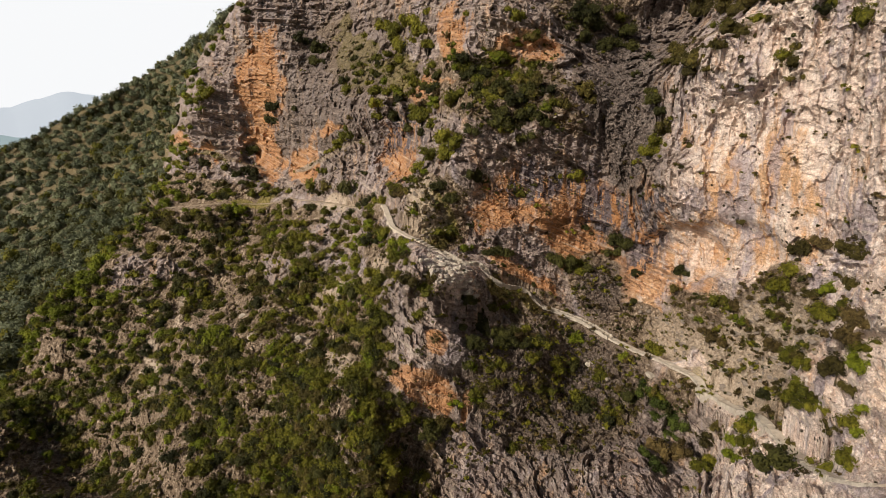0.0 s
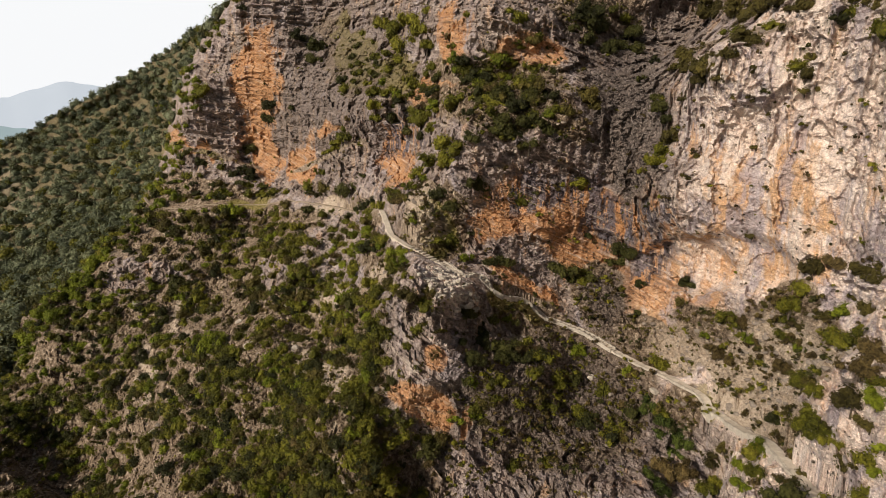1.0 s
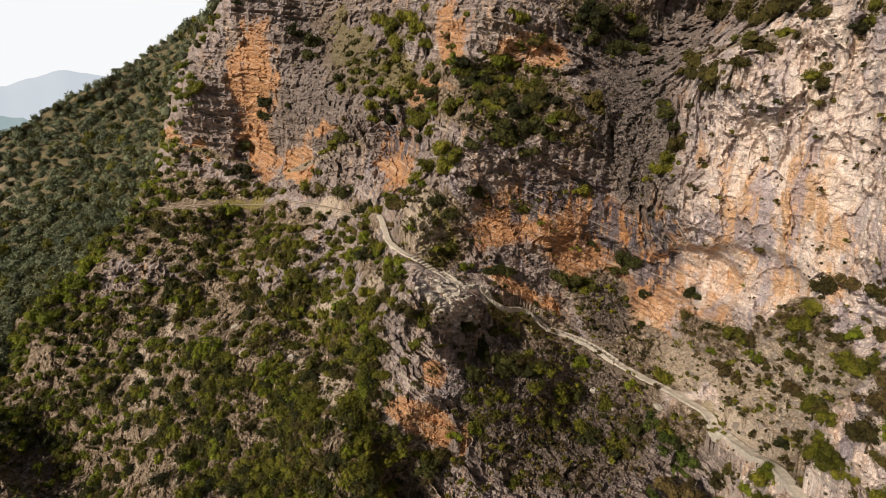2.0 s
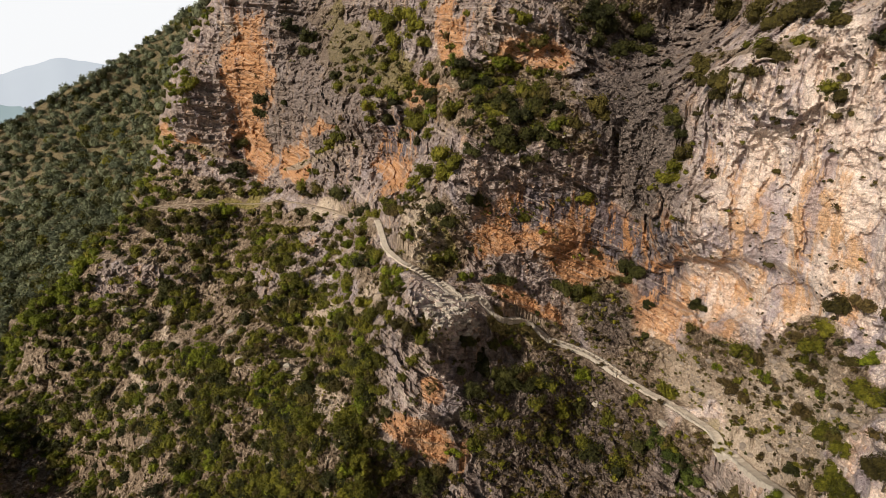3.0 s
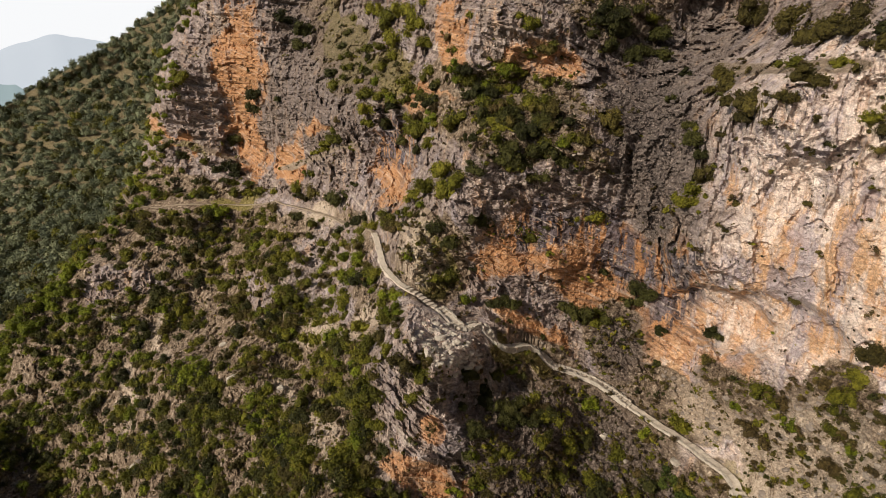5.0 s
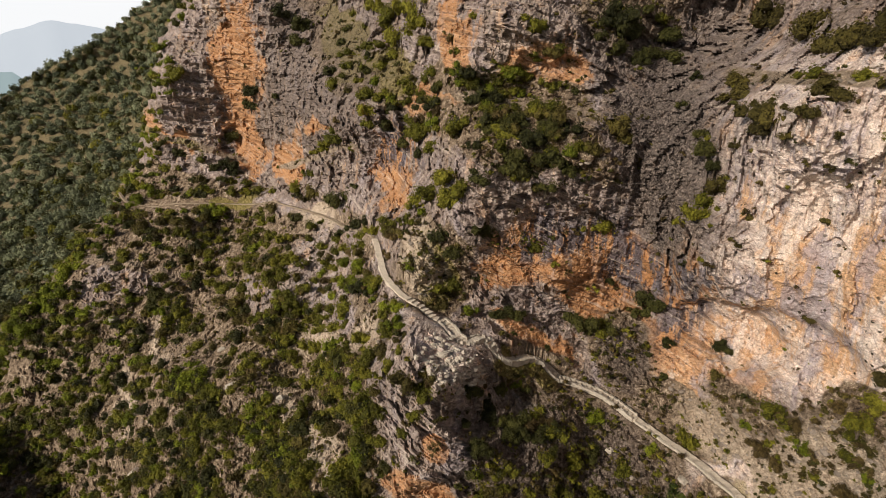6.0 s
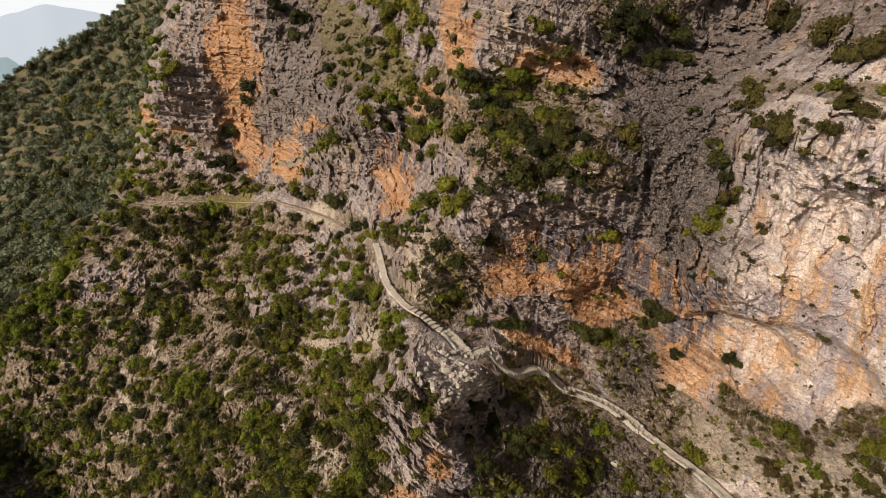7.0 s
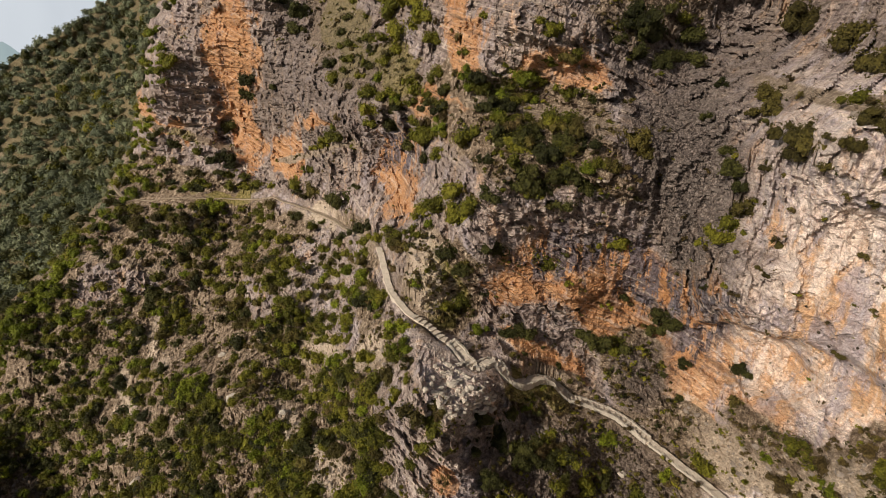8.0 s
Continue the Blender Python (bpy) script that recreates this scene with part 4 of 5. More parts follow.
for spot in [(10.9, -12.0, 0.9), (-0.7, -12.5, 2.2), (0.5, -14.0, 1.5), (3.3, -11.3, 1.8), (6.4, -20.3, 1.9), (7.6, -20.1, 1.7), (5.3, -20.3, 1.2), (14.6, -20.5, 2.2), (16.1, -21.0, 2.4), (20.6, -18.0, 2.2), (22.1, -18.1, 2.0), (20.5, -19.1, 1.8), (23.3, -21.5, 1.0), (23.3, -24.5, 0.8), (17.0, -16.3, 1.0), (16.7, -32.8, 1.4), (23.1, -21.3, 1.0), (9.8, -6.7, 2.2), (-10.6, -10.0, 3.2), (4.5, -11.8, 1.9)]:
    shrub(*spot, "dark", "shrubs above the stair path")
for spot in [(11.2, -14.7, 0.6), (-7.6, -11.4, 1.7), (-6.1, -11.8, 2.0), (-4.2, -11.0, 1.8), (24.4, -8.6, 1.8), (24.9, -12.4, 0.6), (22.6, -9.4, 0.9), (23.4, -8.3, 1.3), (-0.1, -6.3, 2.6), (1.1, -7.4, 2.2), (-1.6, -8.2, 2.8), (-3.2, -9.3, 2.4), (0.2, -8.6, 2.2), (24.9, -7.6, 1.8)]:
    shrub(*spot, "olive", "shrubs above the stair path")
for spot in [(-10.8, -15.7, 1.9), (-9.5, -15.8, 1.8), (-9.9, -18.1, 2.0), (-8.2, -17.9, 1.3), (-6.3, -19.6, 1.5), (-5.7, -21.0, 1.5), (2.5, -20.1, 1.3), (-2.7, -10.1, 1.2), (-10.4, -17.2, 1.4), (-8.1, -18.9, 0.9), (16.9, -29.8, 1.8), (23.2, -31.4, 1.0)]:
    shrub(*spot, "bright", "shrubs above the stair path")
for spot in [(-4.8, -12.2, 1.4), (0.6, -18.7, 1.4), (-0.6, -19.4, 1.2), (-6.0, -12.2, 1.8)]:
    shrub(*spot, "drab", "shrubs above the stair path")
for spot in [(-6.1, -14.1, 1.3), (-5.7, -12.6, 1.0), (-4.0, -15.2, 0.9)]:
    shrub(*spot, "rust", "shrubs above the stair path")
for spot in [(37.6, 0.7, 0.8), (25.8, 3.2, 1.8), (28.8, 0.4, 1.6), (28.0, -0.4, 1.5), (25.0, 1.8, 1.3), (37.4, -1.0, 1.3), (37.5, -2.3, 1.1), (33.8, -7.4, 0.8), (34.3, -16.1, 0.8), (27.2, -10.2, 0.6), (30.5, 1.5, 1.0), (29.5, -0.5, 1.1), (26.1, -1.9, 0.9)]:
    shrub(*spot, "drab", "shrubs on the sunlit wall")
for spot in [(33.1, -19.4, 0.4)]:
    shrub(*spot, "bright", "shrubs on the sunlit wall")
for spot in [(27.7, -10.5, 0.7), (26.3, 2.2, 1.8), (27.6, 1.0, 2.0), (32.6, 2.7, 1.8), (31.3, 3.2, 1.5), (25.2, -6.0, 1.7), (28.1, -8.0, 0.9), (30.1, 6.6, 2.7), (27.9, 7.4, 2.6), (32.5, 6.1, 2.7), (34.6, 6.7, 2.3), (36.8, 5.6, 1.7)]:
    shrub(*spot, "drab", "shrubs on the sunlit wall")
for spot in [(37.5, -22.5, 0.8), (34.7, -25.3, 1.2), (33.1, -28.5, 1.4), (32.1, -27.9, 1.1), (34.1, -28.8, 1.1), (42.3, -18.6, 1.4), (39.6, -29.0, 1.2), (47.2, -29.4, 1.8), (48.4, -28.2, 1.6), (30.3, -33.2, 1.1), (29.3, -40.4, 1.9), (31.2, -40.0, 1.5), (31.2, -33.6, 0.8)]:
    shrub(*spot, "rust", "shrubs below the sunlit wall")
for spot in [(24.8, -31.2, 0.5), (28.1, -20.8, 1.2), (28.9, -20.9, 1.0), (28.4, -20.7, 1.5), (34.8, -31.5, 0.5), (39.6, -33.7, 1.1)]:
    shrub(*spot, "dark", "shrubs below the sunlit wall")
for spot in [(35.7, -26.8, 1.1), (40.5, -27.2, 0.8), (43.8, -23.4, 1.2), (49.2, -32.1, 1.2), (50.8, -35.7, 0.8), (39.0, -36.9, 1.2), (37.1, -38.7, 1.1), (51.0, -37.9, 0.7), (38.4, -41.3, 1.3)]:
    shrub(*spot, "bright", "shrubs below the sunlit wall")
for spot in [(36.9, -28.5, 1.4), (39.1, -26.2, 1.2), (39.8, -21.2, 1.8), (39.0, -23.4, 1.6), (39.0, -24.3, 1.2), (44.8, -26.5, 1.5), (43.7, -26.1, 1.2), (46.1, -26.4, 1.2), (43.3, -33.7, 1.3), (44.2, -35.2, 1.4), (42.7, -34.7, 1.2), (39.3, -37.9, 1.5), (39.0, -40.2, 1.3), (50.5, -39.7, 1.2), (45.9, -36.3, 0.8), (41.6, -30.4, 1.5), (43.1, -31.6, 1.2), (49.3, -30.5, 1.2), (45.3, -35.0, 0.8), (33.9, -41.3, 1.5), (34.9, -40.1, 1.2)]:
    shrub(*spot, "olive", "shrubs below the sunlit wall")
for spot in [(40.5, -19.6, 1.7), (39.7, -19.0, 1.3), (45.0, -19.6, 1.5), (46.0, -23.2, 1.1), (47.0, -32.6, 1.5), (45.8, -32.1, 1.2), (42.4, -30.2, 1.5), (34.0, -38.2, 1.6), (35.0, -37.3, 1.2), (48.9, -33.9, 1.0), (40.0, -25.0, 1.1), (41.8, -23.8, 0.8), (37.9, -24.3, 0.8), (46.0, -20.4, 1.2), (44.1, -21.5, 0.8), (48.5, -36.3, 0.8), (47.7, -37.7, 0.8), (43.8, -38.1, 1.1), (42.6, -40.0, 1.0)]:
    shrub(*spot, "drab", "shrubs below the sunlit wall")
for spot in [(25.7, -34.0, 1.2), (27.9, -35.6, 1.6), (29.3, -36.2, 1.8), (30.1, -37.0, 1.5), (28.6, -37.9, 1.7), (29.6, -38.2, 1.5), (27.4, -37.0, 1.4), (26.1, -35.0, 1.2), (28.9, -42.7, 1.5), (27.3, -41.9, 1.2)]:
    shrub(*spot, "green", "shrubs below the sunlit wall")
for spot in [(2.6, -27.6, 1.6), (4.5, -29.9, 1.9), (3.6, -33.1, 1.8), (5.5, -27.8, 1.4), (1.8, -30.5, 1.3), (9.2, -27.3, 0.9), (6.1, -34.9, 0.9), (2.6, -35.0, 1.1), (11.1, -23.4, 0.7), (7.5, -30.6, 2.0), (8.5, -31.3, 1.6), (7.2, -32.0, 1.6), (10.2, -31.8, 1.4), (12.3, -32.7, 1.4)]:
    shrub(*spot, "dark", "shrubs round the stair crag")
for spot in [(-10.1, -34.1, 1.1), (-9.2, -22.5, 1.8), (-10.6, -24.3, 1.1), (-5.5, -23.0, 0.8), (-8.0, -25.6, 0.8), (-3.1, -29.0, 0.6), (-5.1, -31.4, 1.2), (-8.1, -28.7, 1.0), (-6.4, -21.8, 1.0), (-9.6, -30.2, 1.1), (10.0, -29.7, 1.5)]:
    shrub(*spot, "olive", "shrubs round the stair crag")
for spot in [(-10.1, -26.8, 1.4), (-9.8, -31.9, 1.6)]:
    shrub(*spot, "bright", "shrubs round the stair crag")
for spot in [(-7.4, -23.7, 1.8), (-8.2, -27.2, 1.1), (-2.4, -25.3, 1.3)]:
    shrub(*spot, "drab", "shrubs round the stair crag")
for spot in [(-2.1, -26.3, 0.8), (11.2, -30.4, 1.4), (9.5, -30.8, 1.2)]:
    shrub(*spot, "rust", "shrubs round the stair crag")
for spot in [(-28.0, -25.7, 2.4), (-29.1, -24.9, 1.8), (-27.3, -25.0, 1.6), (-35.8, -18.2, 2.5), (-26.0, -26.4, 1.3), (-38.8, -22.3, 2.3), (-40.3, -19.1, 3.0), (-35.4, -29.3, 1.3), (-23.1, -10.7, 2.1), (-17.9, -19.6, 1.7), (-33.0, -19.9, 1.9), (-31.8, -21.7, 1.9)]:
    shrub(*spot, "bright", "shrubs on the scrub slope")
for spot in [(-35.0, -14.3, 1.4), (-38.1, -14.9, 2.4), (-39.7, -16.0, 2.4), (-36.5, -14.2, 2.0), (-38.3, -19.9, 2.3), (-28.9, -20.9, 1.6), (-31.4, -25.2, 1.6), (-30.5, -28.1, 1.9), (-16.2, -26.7, 1.6), (-11.2, -19.1, 1.0), (-11.3, -21.5, 1.2), (-11.2, -29.3, 1.4), (-11.2, -20.2, 1.1), (-12.9, -25.9, 1.4), (-11.1, -23.2, 1.0), (-13.7, -28.1, 1.4), (-12.3, -27.0, 1.1), (-13.8, -25.0, 1.3), (-32.0, -14.1, 2.3), (-17.0, -15.5, 2.5), (-16.0, -18.6, 0.8), (-19.2, -11.3, 2.6), (-18.3, -13.3, 2.1), (-20.7, -15.1, 1.9), (-28.0, -19.0, 1.7), (-27.2, -20.7, 2.2), (-18.1, -11.7, 1.8), (-19.7, -12.8, 1.7)]:
    shrub(*spot, "olive", "shrubs on the scrub slope")
for spot in [(-20.6, -16.3, 1.7), (-20.6, -13.6, 1.7), (-18.6, -16.8, 1.9), (-19.9, -17.9, 1.6), (-22.5, -15.9, 2.1), (-23.9, -16.3, 1.9), (-23.6, -17.9, 2.1), (-21.9, -18.0, 1.7), (-24.5, -14.6, 1.7)]:
    shrub(*spot, "olive", "shrubs on the scrub slope")
for spot in [(-33.6, -24.7, 2.1), (-20.5, -31.7, 1.4), (-25.1, -29.8, 1.4), (-41.7, -26.3, 2.6), (-14.5, -30.5, 1.5), (-24.0, -10.9, 2.4), (-29.5, -17.8, 2.7), (-15.4, -9.2, 1.7), (-31.4, -20.8, 2.0), (-30.0, -18.5, 2.0), (-12.2, -9.6, 2.2)]:
    shrub(*spot, "dark", "shrubs on the scrub slope")
for spot in [(-35.3, -20.4, 1.4), (-27.3, -17.4, 1.3), (-26.7, -16.7, 1.1), (-29.7, -15.1, 1.5), (-23.7, -19.2, 1.4)]:
    shrub(*spot, "rust", "shrubs on the scrub slope")
for spot in [(-13.3, -31.2, 1.6), (-11.7, -31.9, 1.1), (-29.9, -11.8, 2.9), (-26.4, -15.1, 2.0), (-25.3, -14.5, 1.4), (-28.2, -11.4, 2.1), (-26.9, -11.3, 2.1), (-29.1, -12.6, 1.7), (-25.9, -11.4, 2.0), (-30.6, -13.0, 2.0), (-30.7, -10.5, 2.1), (-31.7, -9.9, 2.1), (-23.7, -12.4, 1.9), (-22.4, -19.3, 2.3), (-23.4, -20.5, 2.1), (-22.0, -21.1, 2.0), (-18.5, -21.7, 1.7), (-17.4, -22.3, 1.4), (-19.9, -22.9, 1.7), (-16.0, -17.3, 1.0), (-13.7, -9.1, 2.6), (-14.6, -9.8, 1.7)]:
    shrub(*spot, "drab", "shrubs on the scrub slope")
for spot in [(-42.3, -19.8, 2.0), (-41.6, -19.0, 2.1), (-40.9, -18.3, 2.2), (-40.3, -17.8, 2.3), (-39.5, -17.3, 2.4), (-38.9, -16.7, 2.0), (-38.1, -16.1, 2.1), (-37.4, -15.6, 2.2), (-36.6, -15.0, 2.3), (-35.9, -14.5, 2.4), (-41.0, -19.6, 2.0), (-39.6, -18.5, 2.1), (-38.2, -17.5, 2.2), (-42.4, -21.1, 2.3), (-37.1, -16.5, 2.4)]:
    shrub(*spot, "bright", "shrubs on the scrub slope")


def joined(name, label, category, crowns, mat, a, e, r, seed, squash=(0.85, 1.2), sink=0.35):
    """Shrubs past counting, as one mesh."""
    rng = np.random.default_rng(seed)
    p = on_wall(a, e)
    V, F, T, count = [], [], [], 0
    for q, s in zip(p, r):
        v, f, core = crowns[rng.integers(len(crowns))]
        t = rng.uniform(0, 6.283)
        c, sn = math.cos(t), math.sin(t)
        w = np.stack([v[:, 0] * c - v[:, 1] * sn, v[:, 0] * sn + v[:, 1] * c, v[:, 2] * rng.uniform(*squash) - sink], 1) * s + q
        V.append(w)
        F.append(f + count)
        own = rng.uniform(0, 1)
        # the crown's inner shade is painted in through a lower core tint
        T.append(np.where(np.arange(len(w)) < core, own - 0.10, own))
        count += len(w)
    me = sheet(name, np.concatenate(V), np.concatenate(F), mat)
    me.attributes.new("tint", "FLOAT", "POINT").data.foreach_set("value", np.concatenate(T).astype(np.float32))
    return tagged(new(name, me), label, category, kind="stuff")


def scatter(count, a0, a1, e0, e1, weight, gap, seed, clear=()):
    """Bearings and dips drawn by a weight between 0 and 1, no two closer than gap degrees."""
    rng = np.random.default_rng(seed)
    a, e = rng.uniform(a0, a1, count * 30), rng.uniform(e0, e1, count * 30)
    ok = rng.uniform(0, 1, len(a)) < weight(a, e)
    a, e = a[ok], e[ok]
    keep, seen = [], {}
    for i, (x, y) in enumerate(zip(a, e)):
        c = (int(x // gap), int(y // gap))
        if any((x - u) ** 2 + (y - v) ** 2 < gap * gap for dx in (-1, 0, 1) for dy in (-1, 0, 1) for u, v in seen.get((c[0] + dx, c[1] + dy), ())):
            continue
        seen.setdefault(c, []).append((x, y))
        keep.append(i)
        if len(keep) == count:
            break
    return a[keep], e[keep]


def off_trail(a, e, gap=0.5):
    return np.abs(e - trail_dip(a)) > gap


def slope_weight(a, e):
    c, back = cover_at(a, e)
    clump = 0.62 + 1.1 * smooth_noise(np.stack([a * 0.42 + e * 0.16, e * 0.22, a * 0], 1), 7)
    w = (0.05 + 0.95 * c[:, 1]) * (1 - 0.9 * c[:, 5]) * np.clip(clump, 0.08, 1) * (back < 0.3)
    west = ease(-6, -12, a) * ease(-6, -10, e)
    w = w * (1 - 0.9 * ease(14, 20, a) * ease(-33, -29, e) * (1 - ease(0, 3, e)))  # little grows on the sheer east wall
    near_path = (e - trail_dip(a) > -2.3) & (e - trail_dip(a) < 0.7) & (a > -9)
    return np.where(off_trail(a, e) & ~near_path, w * np.maximum(np.maximum(0.07 + 0.93 * west, 0.45 * ease(-16, -12, a) * (1 - ease(8, 14, a)) * ease(-3, 0, e)), 0.6 * ease(28, 34, a) * ease(1.5, 4, e)), 0)


def hill_weight(a, e):
    c, back = cover_at(a, e)
    sk = np.interp(a, SKYLINE[:, 0], SKYLINE[:, 1])
    return (back > 0.08) * (e < sk + 0.4) * np.clip(1 - 1.0 * c[:, 5], 0, 1)


rng = np.random.default_rng(77)
for tone, count, seed in (("dark", 520, 1), ("olive", 820, 2), ("bright", 320, 3), ("drab", 330, 5), ("rust", 150, 4)):
    lean = {"dark": (1.0, 0.45), "olive": (0.55, 1.0), "bright": (1.0, 0.4), "drab": (0.5, 1.0), "rust": (0.4, 1.0)}[tone]  # west of the slope, east of it
    a, e = scatter(count, -50, 50, -53, 8, lambda u, v: slope_weight(u, v) * (lean[0] + (lean[1] - lean[0]) * ease(-34, -18, u)), 0.78, seed)
    r = rng.uniform(0.7, 1.0, len(a)) ** 2 * {"dark": 2.5, "olive": 2.5, "bright": 2.2, "drab": 2.3, "rust": 1.7}[tone]
    joined("slope_scrub", {"dark": "dark evergreen scrub covering the stony slope", "olive": "olive green maquis scrub covering the stony slope", "bright": "fresh green scrub scattered over the slope", "drab": "dusty brown-green oak scrub covering the slope", "rust": "brown dry scrub scattered over the slope"}[tone], "scrub", MID_CROWNS, LEAVES[tone], a, e, r, seed + 50)
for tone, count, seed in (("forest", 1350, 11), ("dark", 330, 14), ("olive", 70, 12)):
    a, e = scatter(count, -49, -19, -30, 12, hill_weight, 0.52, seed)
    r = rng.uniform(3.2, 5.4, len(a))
    joined("hillside_forest", {"forest": "oak forest with haze painted into its muted green", "dark": "dark evergreen oaks among the hillside forest", "olive": "olive green trees among the hillside forest"}[tone], "forest", FAR_CROWNS, LEAVES[tone], a, e, r, seed + 50)


def edge_weight(a, e):
    gap = a - np.interp(e, SPUR_EDGE[:, 0], SPUR_EDGE[:, 1])
    return np.exp(-((gap - 0.5) / 0.9) ** 2) * (e < np.interp(a, SKYLINE[:, 0], SKYLINE[:, 1])) * np.where(e > -4, 0.35, 1.0)


for tone, count, seed in (("dark", 50, 15), ("olive", 110, 16), ("bright", 130, 17)):
    a, e = scatter(count, -50, -18, -34, 12, edge_weight, 0.6, seed)
    joined("spur_scrub", {"dark": "dark evergreen scrub along the spur's crest", "olive": "olive green scrub along the spur's crest", "bright": "fresh green scrub along the spur's crest"}[tone], "scrub", MID_CROWNS, LEAVES[tone], a, e, rng.uniform(1.3, 2.7, len(a)), seed + 50)


def tuft_weight(a, e):
    c, back = cover_at(a, e)
    clump = 0.55 + 0.8 * smooth_noise(np.stack([a * 0.8, e * 0.8, a * 0], 1), 9)
    return np.where(off_trail(a, e, 0.4), (0.08 + 0.92 * c[:, 1]) * np.clip(clump, 0.1, 1) * (back < 0.5), 0)


for tone, count, seed in (("rust", 1300, 21), ("olive", 1000, 22), ("dark", 500, 23), ("drab", 1500, 24)):
    a, e = scatter(count, -48, 50, -53, 13, tuft_weight, 0.34, seed)
    r = rng.uniform(0.55, 1.0, len(a)) ** 2 * 1.05
    joined("low_scrub", {"rust": "low dry brown tufts between stones", "olive": "low olive green tufts between stones", "dark": "low dark green tufts between stones", "drab": "low dusty brown-green tufts between stones"}[tone], "scrub", TINY_CROWNS, LEAVES[tone], a, e, r, seed + 50, sink=0.15)


# ---- loose stones ----
def stone_arrays(seed):
    bm = bmesh.new()
    bmesh.ops.create_icosphere(bm, subdivisions=1, radius=1)
    rr = random.Random(seed)
    for v in bm.verts:
        v.co = Vector((v.co.x * 1.2, v.co.y * 0.9, v.co.z * 0.7)) * rr.uniform(0.65, 1.2)
    v = np.array([q.co for q in bm.verts])
    f = np.array([[q.index for q in p.verts] for p in bm.faces])
    bm.free()
    return v, f, 0


STONES = [stone_arrays(i) for i in range(6)]


def stone_weight(a, e):
    c, back = cover_at(a, e)
    return np.where(off_trail(a, e, 0.45), (c[:, 1] > 0.4) * (0.1 + 0.12 * c[:, 1] + 0.8 * c[:, 5]) * (1 - 0.8 * c[:, 6]) * (back < 0.4), 0)


a, e = scatter(1200, -48, 52, -53, 10, stone_weight, 0.2, 31)
joined("loose_stones", "pale angular limestone rubble strewn on the slopes", "rubble", STONES, BOULDER, a, e, rng.uniform(0.45, 1.0, len(a)) ** 3 * 0.5, 81, (0.8, 1.2), 0.05)

def crag_weight(a, e):
    return oval(a, e, 0.2, -24.2, 3.6, 2.0, -25, 0.5) * off_trail(a, e, 0.75)


a, e = scatter(170, -5, 5, -28, -20, crag_weight, 0.22, 32)
joined("crag_rubble", "pale blocky limestone rubble beside the stair path", "rubble", STONES, MASONRY, a, e, rng.uniform(0.16, 0.52, len(a)), 82, (0.8, 1.4), 0.1)

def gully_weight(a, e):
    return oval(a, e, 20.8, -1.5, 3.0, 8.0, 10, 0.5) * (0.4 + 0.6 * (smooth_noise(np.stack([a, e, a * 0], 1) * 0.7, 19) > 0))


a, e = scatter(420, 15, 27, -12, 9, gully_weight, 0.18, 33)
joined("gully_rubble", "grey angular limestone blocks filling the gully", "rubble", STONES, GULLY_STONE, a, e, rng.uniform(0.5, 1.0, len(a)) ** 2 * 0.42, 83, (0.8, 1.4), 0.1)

# single boulders that stand out on the slope
def boulder(a, e, r, seed):
    v, f, _ = stone_arrays(seed)
    me = sheet("boulder", v * r, f, MASONRY)
    p = on_wall(np.array([a]), np.array([e]))[0]
    ob = new("boulder", me)
    ob.matrix_world = Matrix.LocRotScale((p[0], p[1], p[2] + 0.1 * r), Euler((0.3, 0.2, seed * 1.3)), None)
    return tagged(ob, "pale angular limestone boulder lying on the slope", "boulder", "boulders on the slope")


for n_b, spot in enumerate([(-19.1, -22.6, 0.8), (-23.8, -26.5, 1.2), (-13.6, -35.4, 1.1), (-18.8, -28.0, 0.8), (-33.6, -19.2, 1.3), (-24.3, -23.3, 0.9), (-21.8, -37.3, 0.8), (-34.2, -32.5, 1.2), (26.3, -32.9, 0.8), (18.7, -32.2, 0.7)]):
    boulder(*spot, 500 + n_b)

# ---- the footpath: a dirt track in the west, stone stairs with low walls, a walled path in the east ----
def bar(i0, i1, s0, s1, z0, z1, wob, seed):
    """A beam along the path from station i0 to i1, between the offsets s0, s1 and the heights z0, z1."""
    rr = np.random.default_rng(seed)
    n = i1 - i0
    c, sd = LINE[i0:i1], SIDE[i0:i1]
    up = np.array((0, 0, 1.0))
    jit = lambda: rr.uniform(-wob, wob, (n, 1))
    ring = [c + sd * (s0 + jit()) + up * (z0 + jit()), c + sd * (s1 + jit()) + up * (z0 + jit()), c + sd * (s1 + jit()) + up * (z1 + jit()), c + sd * (s0 + jit()) + up * (z1 + jit())]
    v = np.stack(ring, 1).reshape(-1, 3)
    q = []
    for k in range(n - 1):
        for m in range(4):
            q.append((k * 4 + m, k * 4 + (m + 1) % 4, k * 4 + 4 + (m + 1) % 4, k * 4 + 4 + m))
    q += [(0, 3, 2, 1), ((n - 1) * 4, (n - 1) * 4 + 1, (n - 1) * 4 + 2, (n - 1) * 4 + 3)]
    return v, np.array(q)


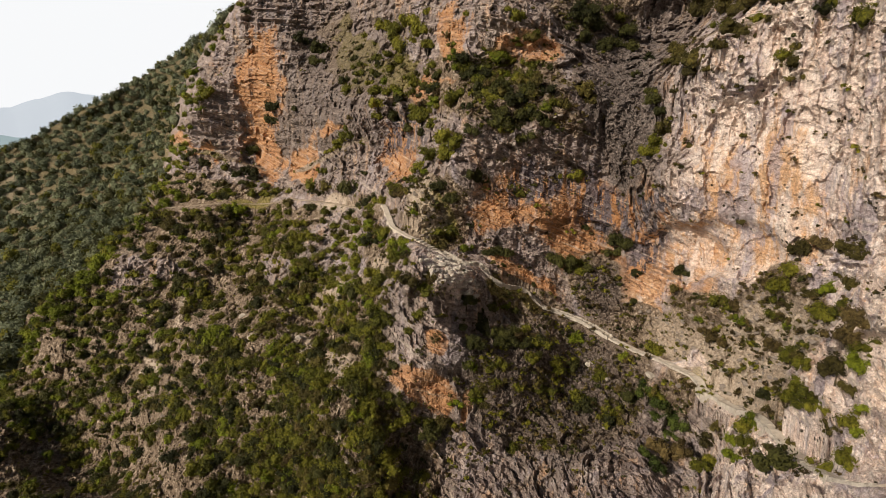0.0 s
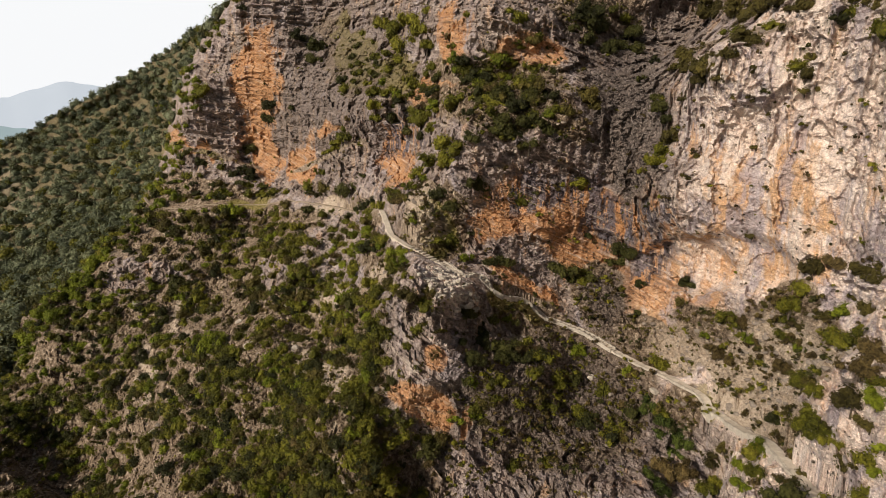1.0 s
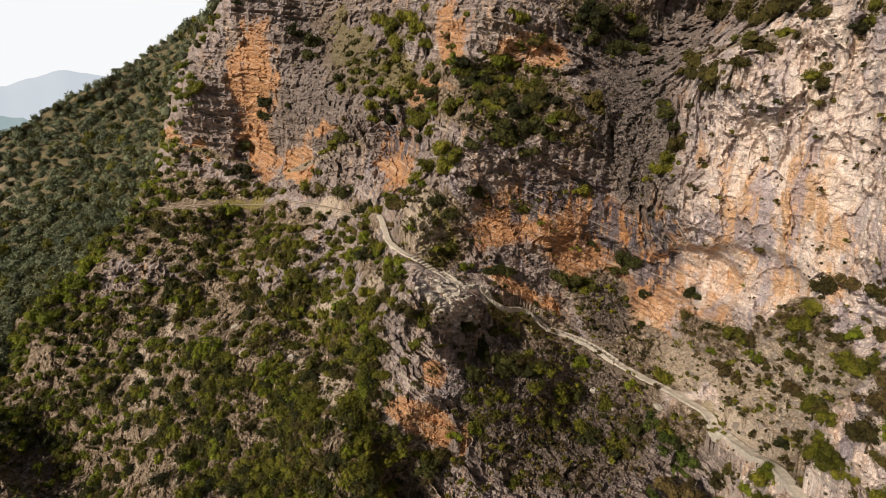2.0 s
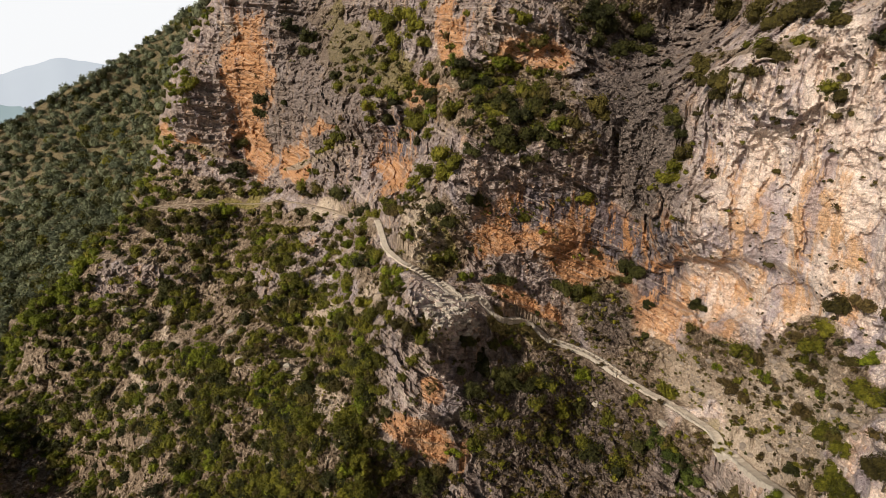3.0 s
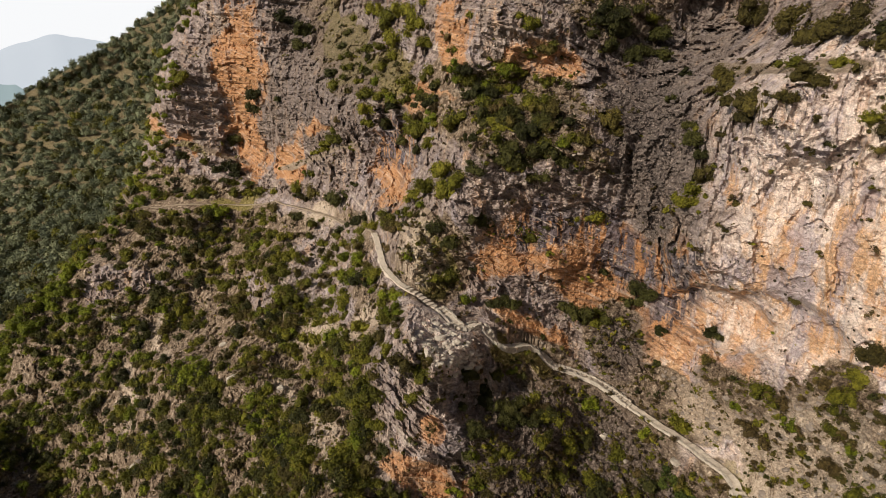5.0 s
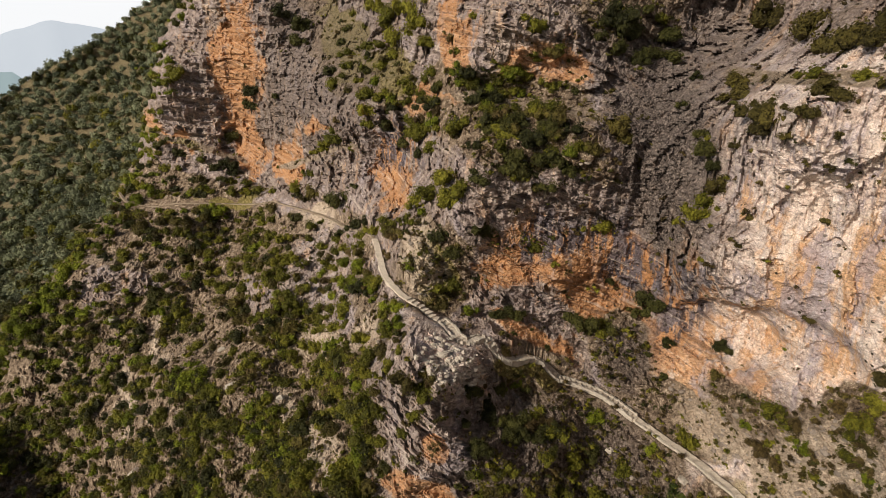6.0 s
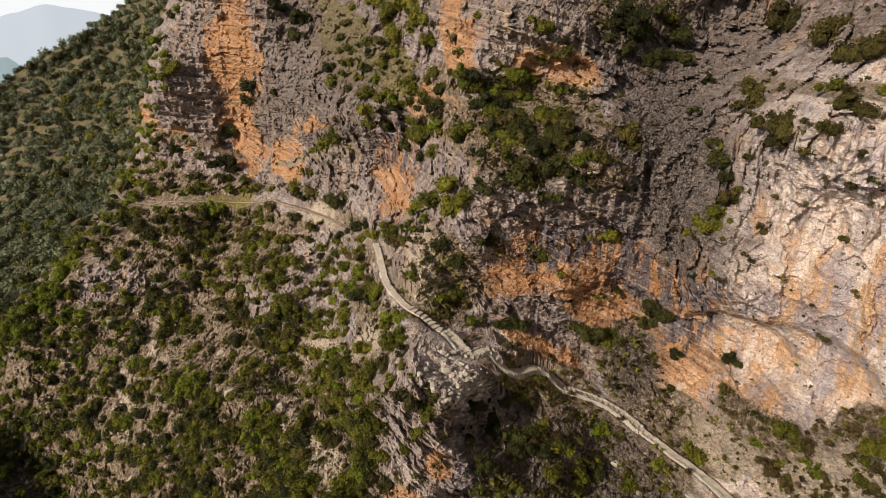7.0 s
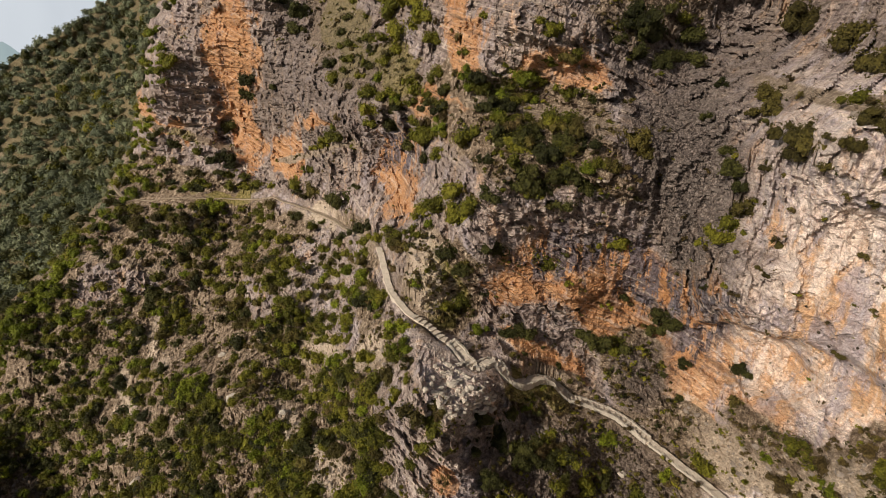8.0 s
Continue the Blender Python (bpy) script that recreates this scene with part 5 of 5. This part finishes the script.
def stone_course(i0, i1, s0, s1, z0, z1, seed):
    """A dry wall of separate rough stones along the path."""
    rr = np.random.default_rng(seed)
    V, F, count = [], [], 0
    k = i0
    while k < i1 - 1:
        c, sd, d = LINE[k], SIDE[k], np.append(flat_dir[k], GRADE[k])
        box = []
        for u in (0.0, 0.385):
            for s in (s0, s1):
                for z in (z0, z1 + rr.uniform(-0.09, 0.07)):
                    box.append(c + d * (u + rr.uniform(-0.02, 0.02)) + sd * (s + rr.uniform(-0.05, 0.05)) + np.array((0, 0, z)))
        V.append(np.array(box))
        F.append(np.array([(0, 1, 3, 2), (4, 6, 7, 5), (0, 4, 5, 1), (2, 3, 7, 6), (1, 5, 7, 3), (0, 2, 6, 4)]) + count)
        count += 8
        k += 1
    return np.concatenate(V), np.concatenate(F)


def index_at(bearing):
    return int(np.searchsorted(LINE_A, bearing))


DIRT_END, STAIR_END = index_at(-7.75), index_at(21.2)
WALL_START = index_at(-0.9)
dirt = new("dirt_track")
part("track_bed", sheet("track_bed", *bar(0, DIRT_END + 1, -0.3, 0.3, -0.5, 0.08, 0.10, 1), PATH_DIRT), dirt)
tagged(dirt, "narrow pale dirt track crossing the scrub slope", "path", kind="structure")
stair = new("stair_path")
part("path_bed", sheet("path_bed", *bar(DIRT_END, WALL_START + 1, -0.48, 0.48, -1.2, 0.14, 0.05, 2), PAVING), stair)
part("path_bed", sheet("path_bed", *bar(WALL_START, STAIR_END + 1, -0.62, 0.62, -1.3, 0.12, 0.03, 8), PAVING), stair)
part("retaining_wall", sheet("retaining_wall", *stone_course(WALL_START, STAIR_END, 0.58, 0.94, -1.8, 0.22, 3), MASONRY), stair, "rough pale dry-stone retaining wall")
part("parapet", sheet("parapet", *stone_course(WALL_START, STAIR_END, 0.62, 0.94, 0.2, 0.56, 4), MASONRY), stair, "low dry-stone parapet")
part("kerb", sheet("kerb", *stone_course(WALL_START, STAIR_END, -0.9, -0.6, -0.3, 0.42, 5), MASONRY), stair, "low rough stone kerb on the uphill side")
tagged(stair, "winding pale stone stair path with low walls", "path", kind="structure")
east = new("walled_path")
part("path_bed", sheet("path_bed", *bar(STAIR_END, len(LINE), -0.55, 0.52, -1.1, 0.12, 0.07, 6), PAVING), east)
part("retaining_wall", sheet("retaining_wall", *stone_course(STAIR_END, len(LINE), 0.48, 0.78, -1.3, 0.26, 7), MASONRY), east, "pale dry-stone retaining wall")
tagged(east, "pale stony footpath on a dry-stone wall", "path", kind="structure")

# the stairs' treads, each a slab
def tread_mesh(seed):
    rr = random.Random(seed)
    bm = bmesh.new()
    bmesh.ops.create_cube(bm, size=1)
    for v in bm.verts:
        v.co = Vector((v.co.x * 0.56 + rr.uniform(-0.04, 0.04), v.co.y * 1.08 + rr.uniform(-0.08, 0.08), v.co.z * 0.2))
    bmesh.ops.bevel(bm, geom=bm.edges[:], offset=0.02, segments=1, affect="EDGES")
    me = bpy.data.meshes.new("step")
    bm.to_mesh(me)
    bm.free()
    me.materials.append(PAVING)
    return me


TREADS = [tread_mesh(i) for i in range(5)]
for k in range(index_at(-4.4), STAIR_END, 2):
    if GRADE[k] > -0.10 and GRADE[k] < 0.10:
        continue
    c = LINE[k]
    yaw = math.atan2(flat_dir[k, 1], flat_dir[k, 0])
    part("step", TREADS[k % 5], stair, at=Matrix.LocRotScale((c[0], c[1], c[2] + 0.16 + 0.03 * (k % 4 == 0)), Euler((0, 0, yaw)), None))
